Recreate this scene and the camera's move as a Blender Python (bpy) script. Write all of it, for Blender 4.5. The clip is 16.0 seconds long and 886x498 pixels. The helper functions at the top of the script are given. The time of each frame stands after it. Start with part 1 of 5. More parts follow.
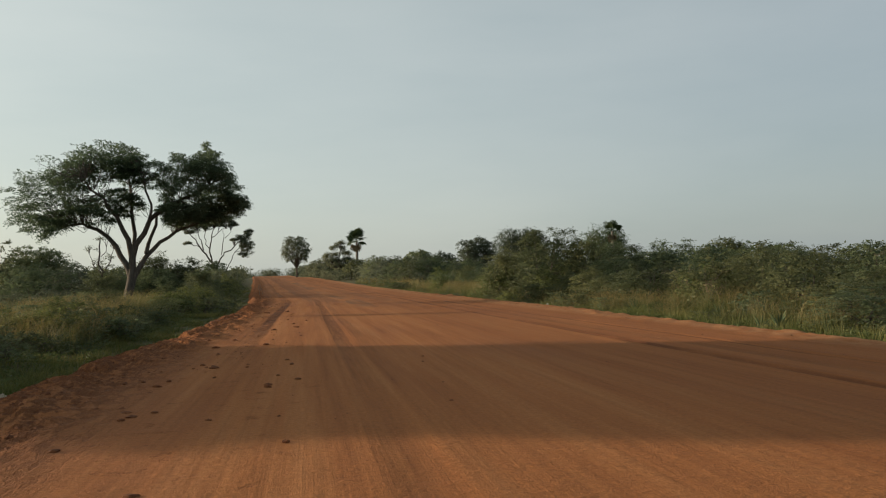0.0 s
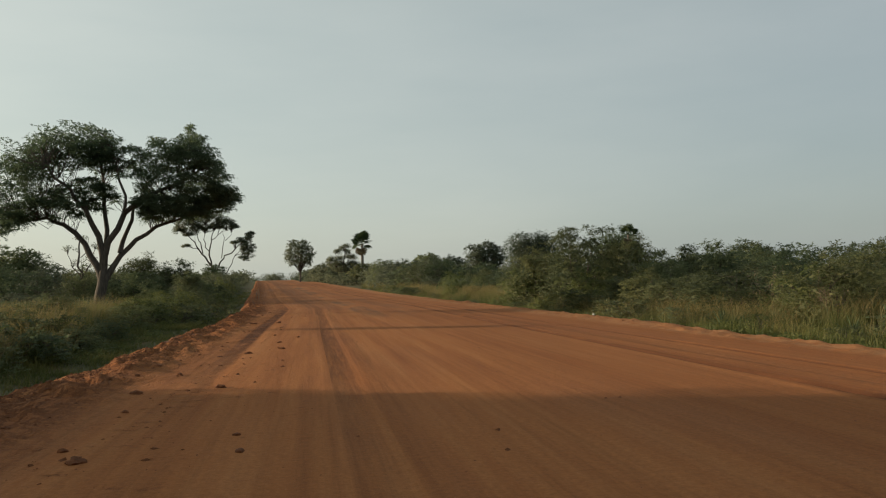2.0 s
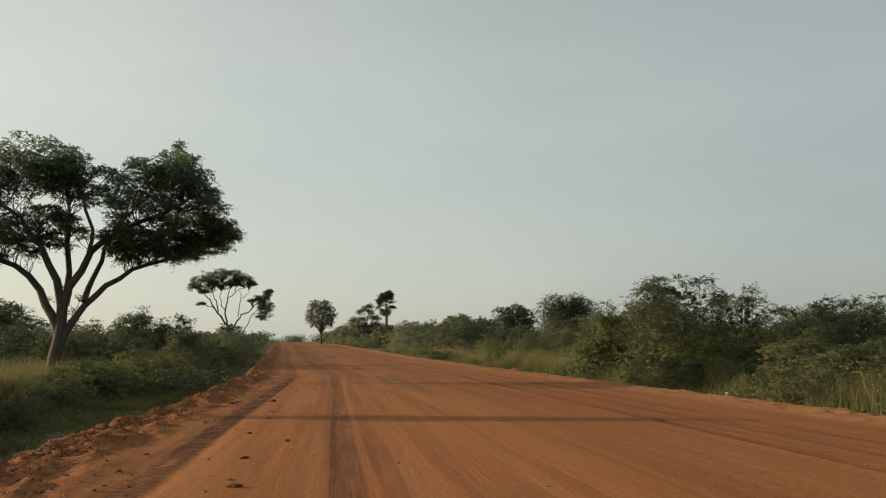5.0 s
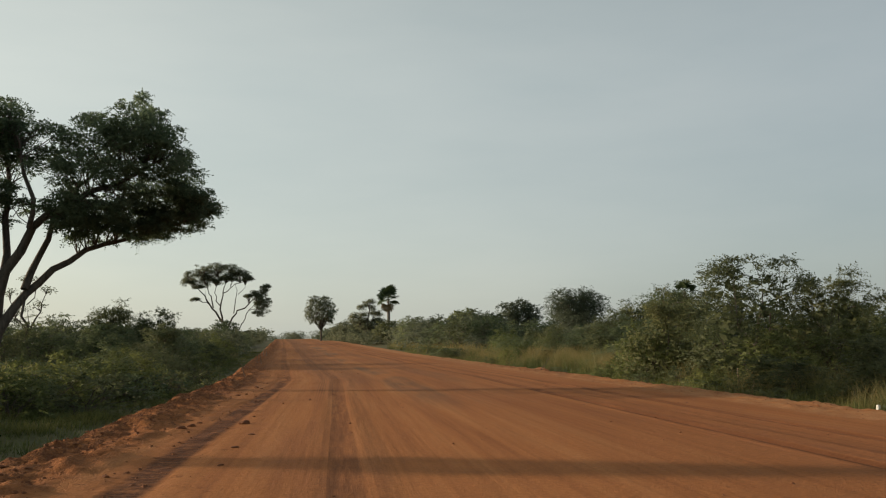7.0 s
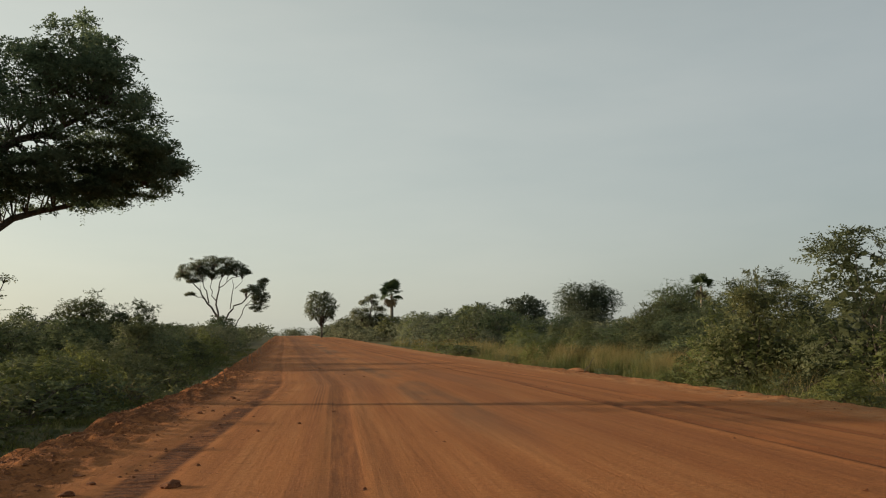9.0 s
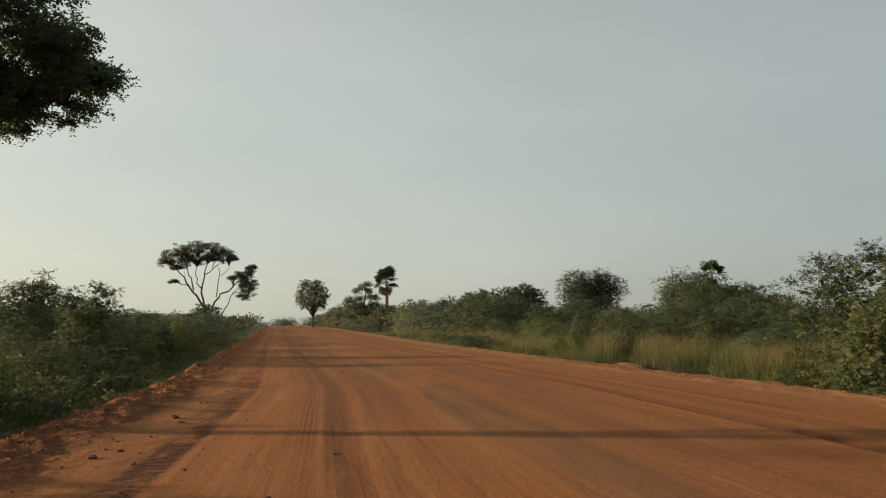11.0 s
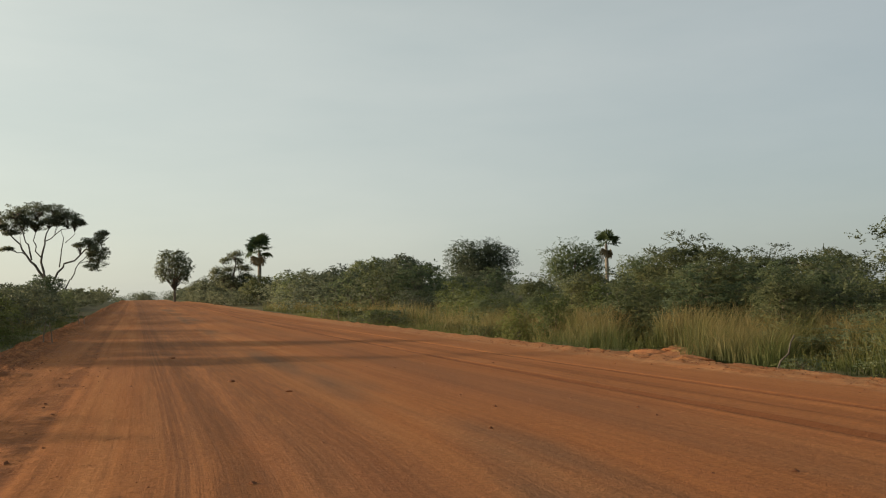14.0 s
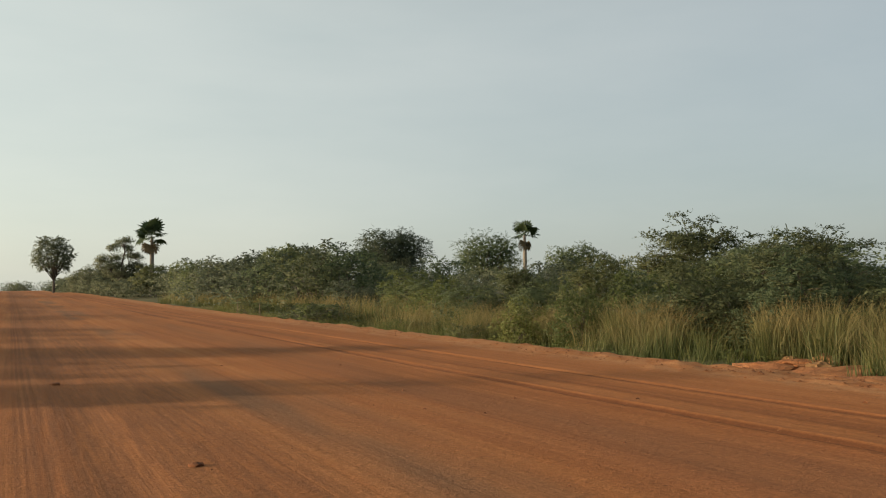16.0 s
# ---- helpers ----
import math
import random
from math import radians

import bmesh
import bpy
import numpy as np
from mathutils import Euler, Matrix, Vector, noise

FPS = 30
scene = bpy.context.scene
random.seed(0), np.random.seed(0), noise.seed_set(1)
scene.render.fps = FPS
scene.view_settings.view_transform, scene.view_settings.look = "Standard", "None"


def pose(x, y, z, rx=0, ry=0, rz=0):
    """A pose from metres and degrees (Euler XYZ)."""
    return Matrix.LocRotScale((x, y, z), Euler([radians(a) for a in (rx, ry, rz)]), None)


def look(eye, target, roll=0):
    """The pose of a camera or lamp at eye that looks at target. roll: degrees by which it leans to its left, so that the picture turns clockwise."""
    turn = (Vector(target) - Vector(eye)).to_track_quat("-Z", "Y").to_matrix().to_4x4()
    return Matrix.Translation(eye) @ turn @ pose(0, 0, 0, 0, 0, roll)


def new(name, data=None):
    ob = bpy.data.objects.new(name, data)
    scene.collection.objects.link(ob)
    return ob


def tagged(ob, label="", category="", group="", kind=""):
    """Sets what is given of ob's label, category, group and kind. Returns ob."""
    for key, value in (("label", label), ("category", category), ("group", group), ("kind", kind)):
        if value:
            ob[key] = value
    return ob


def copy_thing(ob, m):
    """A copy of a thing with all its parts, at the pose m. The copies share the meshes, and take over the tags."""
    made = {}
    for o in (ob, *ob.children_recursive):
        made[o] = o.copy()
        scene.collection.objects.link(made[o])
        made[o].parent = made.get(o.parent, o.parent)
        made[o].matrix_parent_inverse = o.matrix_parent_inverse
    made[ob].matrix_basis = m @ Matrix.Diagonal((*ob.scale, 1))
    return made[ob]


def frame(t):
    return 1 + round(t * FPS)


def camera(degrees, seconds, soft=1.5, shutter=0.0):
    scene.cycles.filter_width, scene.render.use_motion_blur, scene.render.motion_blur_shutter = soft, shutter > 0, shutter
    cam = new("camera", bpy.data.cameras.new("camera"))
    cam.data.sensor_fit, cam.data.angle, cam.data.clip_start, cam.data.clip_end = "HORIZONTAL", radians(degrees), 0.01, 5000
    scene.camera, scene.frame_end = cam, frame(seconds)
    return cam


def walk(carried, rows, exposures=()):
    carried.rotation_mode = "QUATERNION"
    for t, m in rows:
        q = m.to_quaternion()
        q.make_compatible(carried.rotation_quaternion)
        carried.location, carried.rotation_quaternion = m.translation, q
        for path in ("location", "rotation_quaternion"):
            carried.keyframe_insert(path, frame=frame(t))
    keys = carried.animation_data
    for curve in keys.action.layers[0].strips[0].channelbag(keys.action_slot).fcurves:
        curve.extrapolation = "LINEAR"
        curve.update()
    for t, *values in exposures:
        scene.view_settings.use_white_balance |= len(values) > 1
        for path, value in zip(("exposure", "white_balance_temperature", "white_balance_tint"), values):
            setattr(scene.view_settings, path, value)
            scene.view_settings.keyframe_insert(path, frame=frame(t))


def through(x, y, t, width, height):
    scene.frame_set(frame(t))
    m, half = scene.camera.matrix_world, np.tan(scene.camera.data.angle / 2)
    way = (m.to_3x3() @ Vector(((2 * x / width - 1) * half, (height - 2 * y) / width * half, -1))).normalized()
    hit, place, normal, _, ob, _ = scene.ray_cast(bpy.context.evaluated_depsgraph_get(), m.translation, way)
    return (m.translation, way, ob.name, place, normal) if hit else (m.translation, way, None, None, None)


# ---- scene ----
cam = camera(54.81, 16.0, soft=1.15)
# seconds, eye x y z, yaw to the left, pitch, roll
ROWS = [
    (0, -0.497, -1.055, 1.937, -9.07, 1.92, -1.71),
    (0.5, -0.373, 1.415, 1.945, -8.89, 2.28, -1.53),
    (1, -0.247, 3.944, 1.943, -8.87, 2.32, -1.48),
    (1.5, -0.132, 6.573, 1.929, -8.85, 2.35, -1.41),
    (2, -0.035, 9.195, 1.903, -8.75, 2.28, -1.47),
    (2.5, 0.056, 11.745, 1.894, -7.43, 5.54, -0.98),
    (3, 0.141, 14.192, 1.888, -6.91, 6.95, -0.91),
    (3.5, 0.233, 16.562, 1.882, -6.79, 7.38, -0.83),
    (4, 0.295, 18.957, 1.875, -6.80, 7.45, -0.71),
    (4.5, 0.330, 21.351, 1.858, -7.00, 7.16, -0.67),
    (5, 0.355, 23.782, 1.872, -7.28, 6.58, -0.68),
    (7.5, 0.386, 35.878, 1.903, -7.28, 6.35, -0.90),
    (8, 0.395, 38.281, 1.913, -7.24, 6.38, -0.84),
    (8.5, 0.393, 40.749, 1.928, -7.22, 6.26, -0.86),
    (11, 0.179, 54.247, 1.875, -7.80, 5.48, -0.87),
    (11.5, 0.138, 57.044, 1.880, -8.79, 4.73, -0.93),
    (12, 0.100, 59.870, 1.887, -10.50, 3.45, -1.02),
    (12.5, 0.053, 62.744, 1.885, -12.98, 3.59, -0.98),
    (13, -0.020, 65.647, 1.884, -13.98, 3.89, -0.91),
    (13.5, -0.073, 68.579, 1.883, -14.98, 3.70, -0.97),
    (14, -0.139, 71.488, 1.889, -16.58, 3.59, -1.11),
    (14.5, -0.228, 74.386, 1.899, -19.82, 3.44, -0.89),
    (15, -0.299, 77.236, 1.909, -23.35, 3.01, -0.61),
    (15.5, -0.364, 80.176, 1.909, -23.55, 2.96, -0.72),
    (16, -0.441, 83.199, 1.913, -23.64, 3.02, -0.76),
]


def aim(x, y, z, yaw, pitch, roll):
    a, b = radians(yaw), radians(pitch)
    ahead = Vector((-math.sin(a) * math.cos(b), math.cos(a) * math.cos(b), math.sin(b)))
    return look((x, y, z), Vector((x, y, z)) + ahead, roll)


walk(cam, [(t, aim(*row)) for t, *row in ROWS], exposures=[
    (0, 0.07, 6250, 10), (1, 0.03, 6550, 10), (1.5, 0.03, 6560, 10), (2.5, 0.03, 6230, 7), (3, 0.04, 6230, 8), (4, 0.08, 6650, 10), (4.5, 0.1, 6680, 10),
    (7.5, 0.08, 6420, 10), (8.5, 0.06, 6600, 10), (11, 0.06, 6680, 10), (12.5, 0.16, 6500, 10), (14.5, 0.28, 6620, 10), (16, 0.36, 6600, 10)])

# ---- light ----
SUN_AZ, SUN_EL = radians(-71.0), radians(11.0)
to_sun = Vector((math.sin(SUN_AZ) * math.cos(SUN_EL), math.cos(SUN_AZ) * math.cos(SUN_EL), math.sin(SUN_EL)))
sun = new("sun", bpy.data.lights.new("sun", "SUN"))
sun.data.energy, sun.data.angle, sun.data.color = 5.0, radians(1.2), (1.0, 0.80, 0.56)
sun.matrix_world = look(to_sun * 200, (0, 0, 0))

world = bpy.data.worlds.new("sky")
scene.world = world
world.use_nodes = True
wn, wl = world.node_tree.nodes, world.node_tree.links
wn.clear()
sky = wn.new("ShaderNodeTexSky")
sky.sky_type, sky.sun_disc = "NISHITA", False
sky.sun_elevation, sky.sun_rotation = SUN_EL, SUN_AZ % (2 * math.pi)
sky.air_density, sky.dust_density, sky.ozone_density, sky.altitude = 1.0, 4.0, 1.0, 600
sky_bg = wn.new("ShaderNodeBackground")
sky_bg.inputs["Strength"].default_value = 0.145
wl.new(sky.outputs[0], sky_bg.inputs[0])
# thin high cloud veil over the whole sky
w_geo = wn.new("ShaderNodeTexCoord")
w_map = wn.new("ShaderNodeMapping")
w_map.inputs["Scale"].default_value = (1.0, 1.6, 4.5)
w_map.inputs["Rotation"].default_value = (0.0, 0.25, 0.5)
wl.new(w_geo.outputs["Generated"], w_map.inputs[0])
w_noise = wn.new("ShaderNodeTexNoise")
w_noise.inputs["Scale"].default_value, w_noise.inputs["Detail"].default_value, w_noise.inputs["Roughness"].default_value = 1.6, 6.0, 0.55
wl.new(w_map.outputs[0], w_noise.inputs["Vector"])
w_ramp = wn.new("ShaderNodeValToRGB")
w_ramp.color_ramp.elements[0].position, w_ramp.color_ramp.elements[0].color = 0.3, (0.492, 0.545, 0.515, 1)
w_ramp.color_ramp.elements[1].position, w_ramp.color_ramp.elements[1].color = 0.75, (0.608, 0.64, 0.592, 1)
wl.new(w_noise.outputs[0], w_ramp.inputs[0])
toward = wn.new("ShaderNodeVectorMath")
toward.operation = "DOT_PRODUCT"
toward.inputs[1].default_value = to_sun
wl.new(w_geo.outputs["Generated"], toward.inputs[0])
glow = wn.new("ShaderNodeMath")
glow.operation = "MULTIPLY_ADD"
glow.inputs[1].default_value, glow.inputs[2].default_value = 0.47, 0.9
wl.new(toward.outputs["Value"], glow.inputs[0])
w_sep = wn.new("ShaderNodeSeparateXYZ")
wl.new(w_geo.outputs["Generated"], w_sep.inputs[0])
w_high = wn.new("ShaderNodeMapRange")
w_high.inputs[1].default_value, w_high.inputs[2].default_value, w_high.inputs[3].default_value, w_high.inputs[4].default_value = 0.3, 0.95, 1.0, 0.55
wl.new(w_sep.outputs[2], w_high.inputs[0])
w_dim = wn.new("ShaderNodeMath")
w_dim.operation = "MULTIPLY"
wl.new(glow.outputs[0], w_dim.inputs[0])
wl.new(w_high.outputs[0], w_dim.inputs[1])
# creamier towards the sun, bluer away from it
w_side = wn.new("ShaderNodeMapRange")
w_side.inputs[1].default_value, w_side.inputs[2].default_value = -0.6, 0.8
wl.new(toward.outputs["Value"], w_side.inputs[0])
w_tint = wn.new("ShaderNodeValToRGB")
w_tint.color_ramp.elements[0].color, w_tint.color_ramp.elements[1].color = (0.955, 0.995, 1.08, 1), (1.03, 1.0, 0.92, 1)
wl.new(w_side.outputs[0], w_tint.inputs[0])
w_mix = wn.new("ShaderNodeMix")
w_mix.data_type, w_mix.blend_type = "RGBA", "MULTIPLY"
w_mix.inputs[0].default_value = 1.0
wl.new(w_ramp.outputs[0], w_mix.inputs[6])
wl.new(w_tint.outputs[0], w_mix.inputs[7])
veil = wn.new("ShaderNodeBackground")
wl.new(w_dim.outputs[0], veil.inputs["Strength"])
wl.new(w_mix.outputs[2], veil.inputs[0])
w_add = wn.new("ShaderNodeMixShader")
w_add.inputs[0].default_value = 0.70
wl.new(sky_bg.outputs[0], w_add.inputs[1])
wl.new(veil.outputs[0], w_add.inputs[2])
w_out = wn.new("ShaderNodeOutputWorld")
wl.new(w_add.outputs[0], w_out.inputs[0])
scene.view_settings.exposure = 0.0


# ---- materials ----
def material(name, rough=0.85):
    m = bpy.data.materials.new(name)
    m.use_nodes = True
    b = m.node_tree.nodes["Principled BSDF"]
    b.inputs["Roughness"].default_value = rough
    b.inputs["Specular IOR Level"].default_value = 0.25
    return m, m.node_tree.nodes, m.node_tree.links, b


def noise_node(n, l, vec, scale, detail=4.0, rough=0.6):
    t = n.new("ShaderNodeTexNoise")
    t.inputs["Scale"].default_value, t.inputs["Detail"].default_value, t.inputs["Roughness"].default_value = scale, detail, rough
    l.new(vec, t.inputs["Vector"])
    return t.outputs[0]


def ramp_node(n, l, fac, stops):
    r = n.new("ShaderNodeValToRGB")
    e = r.color_ramp.elements
    e.remove(e[1])
    e[0].position, e[0].color = stops[0][0], (*stops[0][1], 1)
    for p, c in stops[1:]:
        e.new(p).color = (*c, 1)
    l.new(fac, r.inputs[0])
    return r.outputs[0]


def mix_node(n, l, fac, a, b, mode="MIX"):
    m = n.new("ShaderNodeMix")
    m.data_type, m.blend_type = "RGBA", mode
    for sock, v in ((m.inputs[0], fac), (m.inputs[6], a), (m.inputs[7], b)):
        if hasattr(v, "is_output"):
            l.new(v, sock)
        elif isinstance(v, tuple):
            sock.default_value = (*v, 1)
        else:
            sock.default_value = v
    return m.outputs[2]


def bump_node(n, l, b, height, strength, distance):
    k = n.new("ShaderNodeBump")
    k.inputs["Strength"].default_value, k.inputs["Distance"].default_value = strength, distance
    l.new(height, k.inputs["Height"])
    l.new(k.outputs[0], b.inputs["Normal"])


def grey(v):
    return (v, v, v)


def laterite():
    m, n, l, b = material("red_laterite", 0.95)
    b.inputs["Specular IOR Level"].default_value = 0.1
    uv = n.new("ShaderNodeUVMap")
    uv.uv_map = "UVMap"
    sep = n.new("ShaderNodeSeparateXYZ")
    l.new(uv.outputs[0], sep.inputs[0])
    # long streaks left by graders and wheels
    stretch = n.new("ShaderNodeMapping")
    stretch.inputs["Scale"].default_value = (1.0, 0.035, 1.0)
    l.new(uv.outputs[0], stretch.inputs[0])
    streak = noise_node(n, l, stretch.outputs[0], 1.3, 5, 0.62)
    stretch2 = n.new("ShaderNodeMapping")
    stretch2.inputs["Scale"].default_value = (1.0, 0.16, 1.0)
    l.new(uv.outputs[0], stretch2.inputs[0])
    patch = noise_node(n, l, stretch2.outputs[0], 0.22, 4, 0.55)
    grain = noise_node(n, l, uv.outputs[0], 9.0, 5, 0.7)
    base = ramp_node(n, l, streak, [(0.3, (0.282, 0.103, 0.036)), (0.5, (0.37, 0.143, 0.049)), (0.72, (0.43, 0.183, 0.068))])
    base = mix_node(n, l, ramp_node(n, l, patch, [(0.5, grey(0.0)), (0.72, grey(0.55))]), base, (0.235, 0.10, 0.055))
    # wheel tracks across the width, from 8 m left to 18 m right
    span = n.new("ShaderNodeMapRange")
    span.inputs[1].default_value, span.inputs[2].default_value = -8.0, 18.0
    wob = n.new("ShaderNodeMath")
    wob.operation = "MULTIPLY_ADD"
    l.new(noise_node(n, l, stretch.outputs[0], 0.5, 2), wob.inputs[0])
    wob.inputs[1].default_value = 0.4
    l.new(sep.outputs[0], wob.inputs[2])
    shift = n.new("ShaderNodeMath")
    shift.operation = "SUBTRACT"
    l.new(wob.outputs[0], shift.inputs[0])
    shift.inputs[1].default_value = 0.2
    l.new(shift.outputs[0], span.inputs[0])

    def at(u):
        return (u + 8.0) / 26.0

    def tracks(lines):
        """Bands across the width: middle, half width, strength; each call has a span of its own."""
        lo, hi = min(u - w for u, w, k in lines) - 0.1, max(u + w for u, w, k in lines) + 0.1
        near = n.new("ShaderNodeMapRange")
        near.inputs[1].default_value, near.inputs[2].default_value = lo, hi
        l.new(shift.outputs[0], near.inputs[0])
        stops = [(0.0, grey(0.0))]
        for u, w, k in lines:
            stops += [((u + q * w - lo) / (hi - lo), grey(v)) for q, v in ((-1, 0.0), (-0.6, k), (0.6, k), (1, 0.0))]
        return ramp_node(n, l, near.outputs[0], stops)

    fade = n.new("ShaderNodeMapRange")
    fade.inputs[1].default_value, fade.inputs[2].default_value, fade.inputs[3].default_value, fade.inputs[4].default_value = 66.0, 84.0, 1.0, 0.22
    l.new(sep.outputs[1], fade.inputs[0])
    dark = mix_node(n, l, 1.0, tracks([(-0.02, 0.3, 0.3), (0.53, 0.4, 0.66), (1.1, 0.28, 0.3)]), fade.outputs[0], "MULTIPLY")
    first = n.new("ShaderNodeMapRange")
    first.inputs[1].default_value, first.inputs[2].default_value, first.inputs[3].default_value, first.inputs[4].default_value = 14.0, 32.0, 0.22, 1.0
    l.new(sep.outputs[1], first.inputs[0])
    dark = mix_node(n, l, 1.0, dark, first.outputs[0], "MULTIPLY")
    streak_map = n.new("ShaderNodeMapping")
    streak_map.inputs["Scale"].default_value = (1.0, 0.05, 1.0)
    l.new(uv.outputs[0], streak_map.inputs[0])
    streak = ramp_node(n, l, noise_node(n, l, streak_map.outputs[0], 9.0, 4, 0.7), [(0.34, grey(0.3)), (0.6, grey(1.0))])
    dark = mix_node(n, l, 1.0, dark, streak, "MULTIPLY")
    tyre = n.new("ShaderNodeMapRange")
    tyre.inputs[1].default_value, tyre.inputs[2].default_value = 63.0, 72.0
    l.new(sep.outputs[1], tyre.inputs[0])
    treads = mix_node(n, l, 1.0, tracks([(-0.36, 0.04, 0.34), (-0.26, 0.035, 0.45), (-0.15, 0.04, 0.42), (-0.04, 0.035, 0.3), (0.22, 0.13, 0.3)]), tyre.outputs[0], "MULTIPLY")
    dark = mix_node(n, l, 1.0, dark, treads, "ADD")
    dark = mix_node(n, l, 1.0, dark, tracks([(8.5, 0.17, 1.0), (9.6, 0.3, 0.4), (10.6, 0.16, 0.95)]), "ADD")
    dull = tracks([(3.7, 1.1, 0.8), (6.6, 0.9, 0.45)])
    sleepers = n.new("ShaderNodeMath")
    sleepers.operation = "SINE"
    beat = n.new("ShaderNodeMath")
    beat.operation = "MULTIPLY_ADD"
    l.new(sep.outputs[1], beat.inputs[0])
    beat.inputs[1].default_value = 21.0
    jitter = n.new("ShaderNodeMath")
    jitter.operation = "MULTIPLY"
    l.new(noise_node(n, l, uv.outputs[0], 1.3, 4, 0.7), jitter.inputs[0])
    jitter.inputs[1].default_value = 17.0
    l.new(jitter.outputs[0], beat.inputs[2])
    l.new(beat.outputs[0], sleepers.inputs[0])
    ahead = n.new("ShaderNodeMapRange")
    ahead.inputs[1].default_value, ahead.inputs[2].default_value = 18.0, 42.0
    l.new(sep.outputs[1], ahead.inputs[0])
    churned = mix_node(n, l, 1.0, tracks([(-2.36, 0.36, 1.0)]), ahead.outputs[0], "MULTIPLY")
    worn = n.new("ShaderNodeMapRange")
    worn.inputs[1].default_value, worn.inputs[2].default_value, worn.inputs[3].default_value, worn.inputs[4].default_value = 68.0, 92.0, 1.0, 0.4
    l.new(sep.outputs[1], worn.inputs[0])
    churned = mix_node(n, l, 1.0, churned, worn.outputs[0], "MULTIPLY")
    bar_shade = ramp_node(n, l, sleepers.outputs[0], [(0.0, grey(1.0)), (0.7, grey(0.78))])
    broken = ramp_node(n, l, noise_node(n, l, stretch2.outputs[0], 1.1, 4), [(0.3, grey(0.35)), (0.5, grey(1.0))])
    base = mix_node(n, l, mix_node(n, l, 1.0, dark, broken, "MULTIPLY"), base, (0.102, 0.040, 0.019))
    clot_map = n.new("ShaderNodeMapping")
    clot_map.inputs["Scale"].default_value = (1.5, 0.7, 1.0)
    l.new(uv.outputs[0], clot_map.inputs[0])
    clots = noise_node(n, l, clot_map.outputs[0], 0.9, 5, 0.7)
    later = n.new("ShaderNodeMapRange")
    later.inputs[1].default_value, later.inputs[2].default_value = 58.0, 68.0
    l.new(sep.outputs[1], later.inputs[0])
    patchy = mix_node(n, l, later.outputs[0], ramp_node(n, l, clots, [(0.34, grey(0.35)), (0.48, grey(1.0))]), ramp_node(n, l, clots, [(0.42, grey(0.25)), (0.5, grey(1.0))]))
    churn_dark = mix_node(n, l, 1.0, mix_node(n, l, 1.0, churned, bar_shade, "MULTIPLY"), patchy, "MULTIPLY")
    base = mix_node(n, l, churn_dark, base, (0.088, 0.034, 0.017))
    # scuffed soil and small hoof holes, the shade inside them painted in as dark colour
    scuff_shade_map = n.new("ShaderNodeMapping")
    scuff_shade_map.inputs["Scale"].default_value = (1.7, 2.1, 1.0)
    l.new(uv.outputs[0], scuff_shade_map.inputs[0])
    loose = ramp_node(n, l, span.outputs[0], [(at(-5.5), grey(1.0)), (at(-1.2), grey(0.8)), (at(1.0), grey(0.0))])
    scuff_shade = mix_node(n, l, 1.0, loose, ramp_node(n, l, noise_node(n, l, scuff_shade_map.outputs[0], 1.0, 7, 0.74), [(0.58, grey(0.0)), (0.68, grey(0.75))]), "MULTIPLY")
    base = mix_node(n, l, scuff_shade, base, (0.13, 0.050, 0.023))
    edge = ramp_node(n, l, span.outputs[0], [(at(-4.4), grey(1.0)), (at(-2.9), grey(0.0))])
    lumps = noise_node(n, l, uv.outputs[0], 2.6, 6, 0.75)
    # hollows between the edge lumps: darker soil tone together with painted shade
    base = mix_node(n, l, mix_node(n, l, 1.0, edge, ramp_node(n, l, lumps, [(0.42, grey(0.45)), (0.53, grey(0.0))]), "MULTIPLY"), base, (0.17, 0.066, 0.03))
    # crusts broken along the edge: cracks sunk, the shade in them painted dark
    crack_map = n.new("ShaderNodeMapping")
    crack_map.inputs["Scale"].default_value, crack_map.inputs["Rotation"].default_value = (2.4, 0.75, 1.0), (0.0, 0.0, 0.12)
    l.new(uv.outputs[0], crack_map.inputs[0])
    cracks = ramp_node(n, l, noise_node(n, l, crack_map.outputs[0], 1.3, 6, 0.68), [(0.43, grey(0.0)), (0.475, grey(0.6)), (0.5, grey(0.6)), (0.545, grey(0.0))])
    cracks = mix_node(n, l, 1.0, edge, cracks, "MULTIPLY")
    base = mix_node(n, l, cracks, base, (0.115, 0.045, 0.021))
    big = ramp_node(n, l, noise_node(n, l, stretch2.outputs[0], 0.35, 3), [(0.42, grey(0.0)), (0.6, grey(1.0))])
    base = mix_node(n, l, mix_node(n, l, 1.0, mix_node(n, l, 1.0, dull, later.outputs[0], "MULTIPLY"), big, "MULTIPLY"), base, (0.165, 0.096, 0.056))
    base = mix_node(n, l, tracks([(9.2, 5.4, 0.4)]), base, (0.24, 0.088, 0.031))
    # paler sand thrown up along the right edge
    sandy = ramp_node(n, l, noise_node(n, l, clot_map.outputs[0], 1.4, 5, 0.7), [(0.4, grey(0.1)), (0.58, grey(1.0))])
    base = mix_node(n, l, mix_node(n, l, 1.0, tracks([(13.7, 1.5, 0.75)]), sandy, "MULTIPLY"), base, (0.40, 0.205, 0.095))
    onward = n.new("ShaderNodeMapRange")
    onward.inputs[1].default_value, onward.inputs[2].default_value = 70.0, 86.0
    l.new(sep.outputs[1], onward.inputs[0])
    combed = mix_node(n, l, 1.0, tracks([(1.0, 2.0, 0.75)]), streak, "MULTIPLY")
    base = mix_node(n, l, mix_node(n, l, 1.0, combed, onward.outputs[0], "MULTIPLY"), base, (0.2, 0.088, 0.042))
    thin = n.new("ShaderNodeMapping")
    thin.inputs["Scale"].default_value = (1.0, 0.012, 1.0)
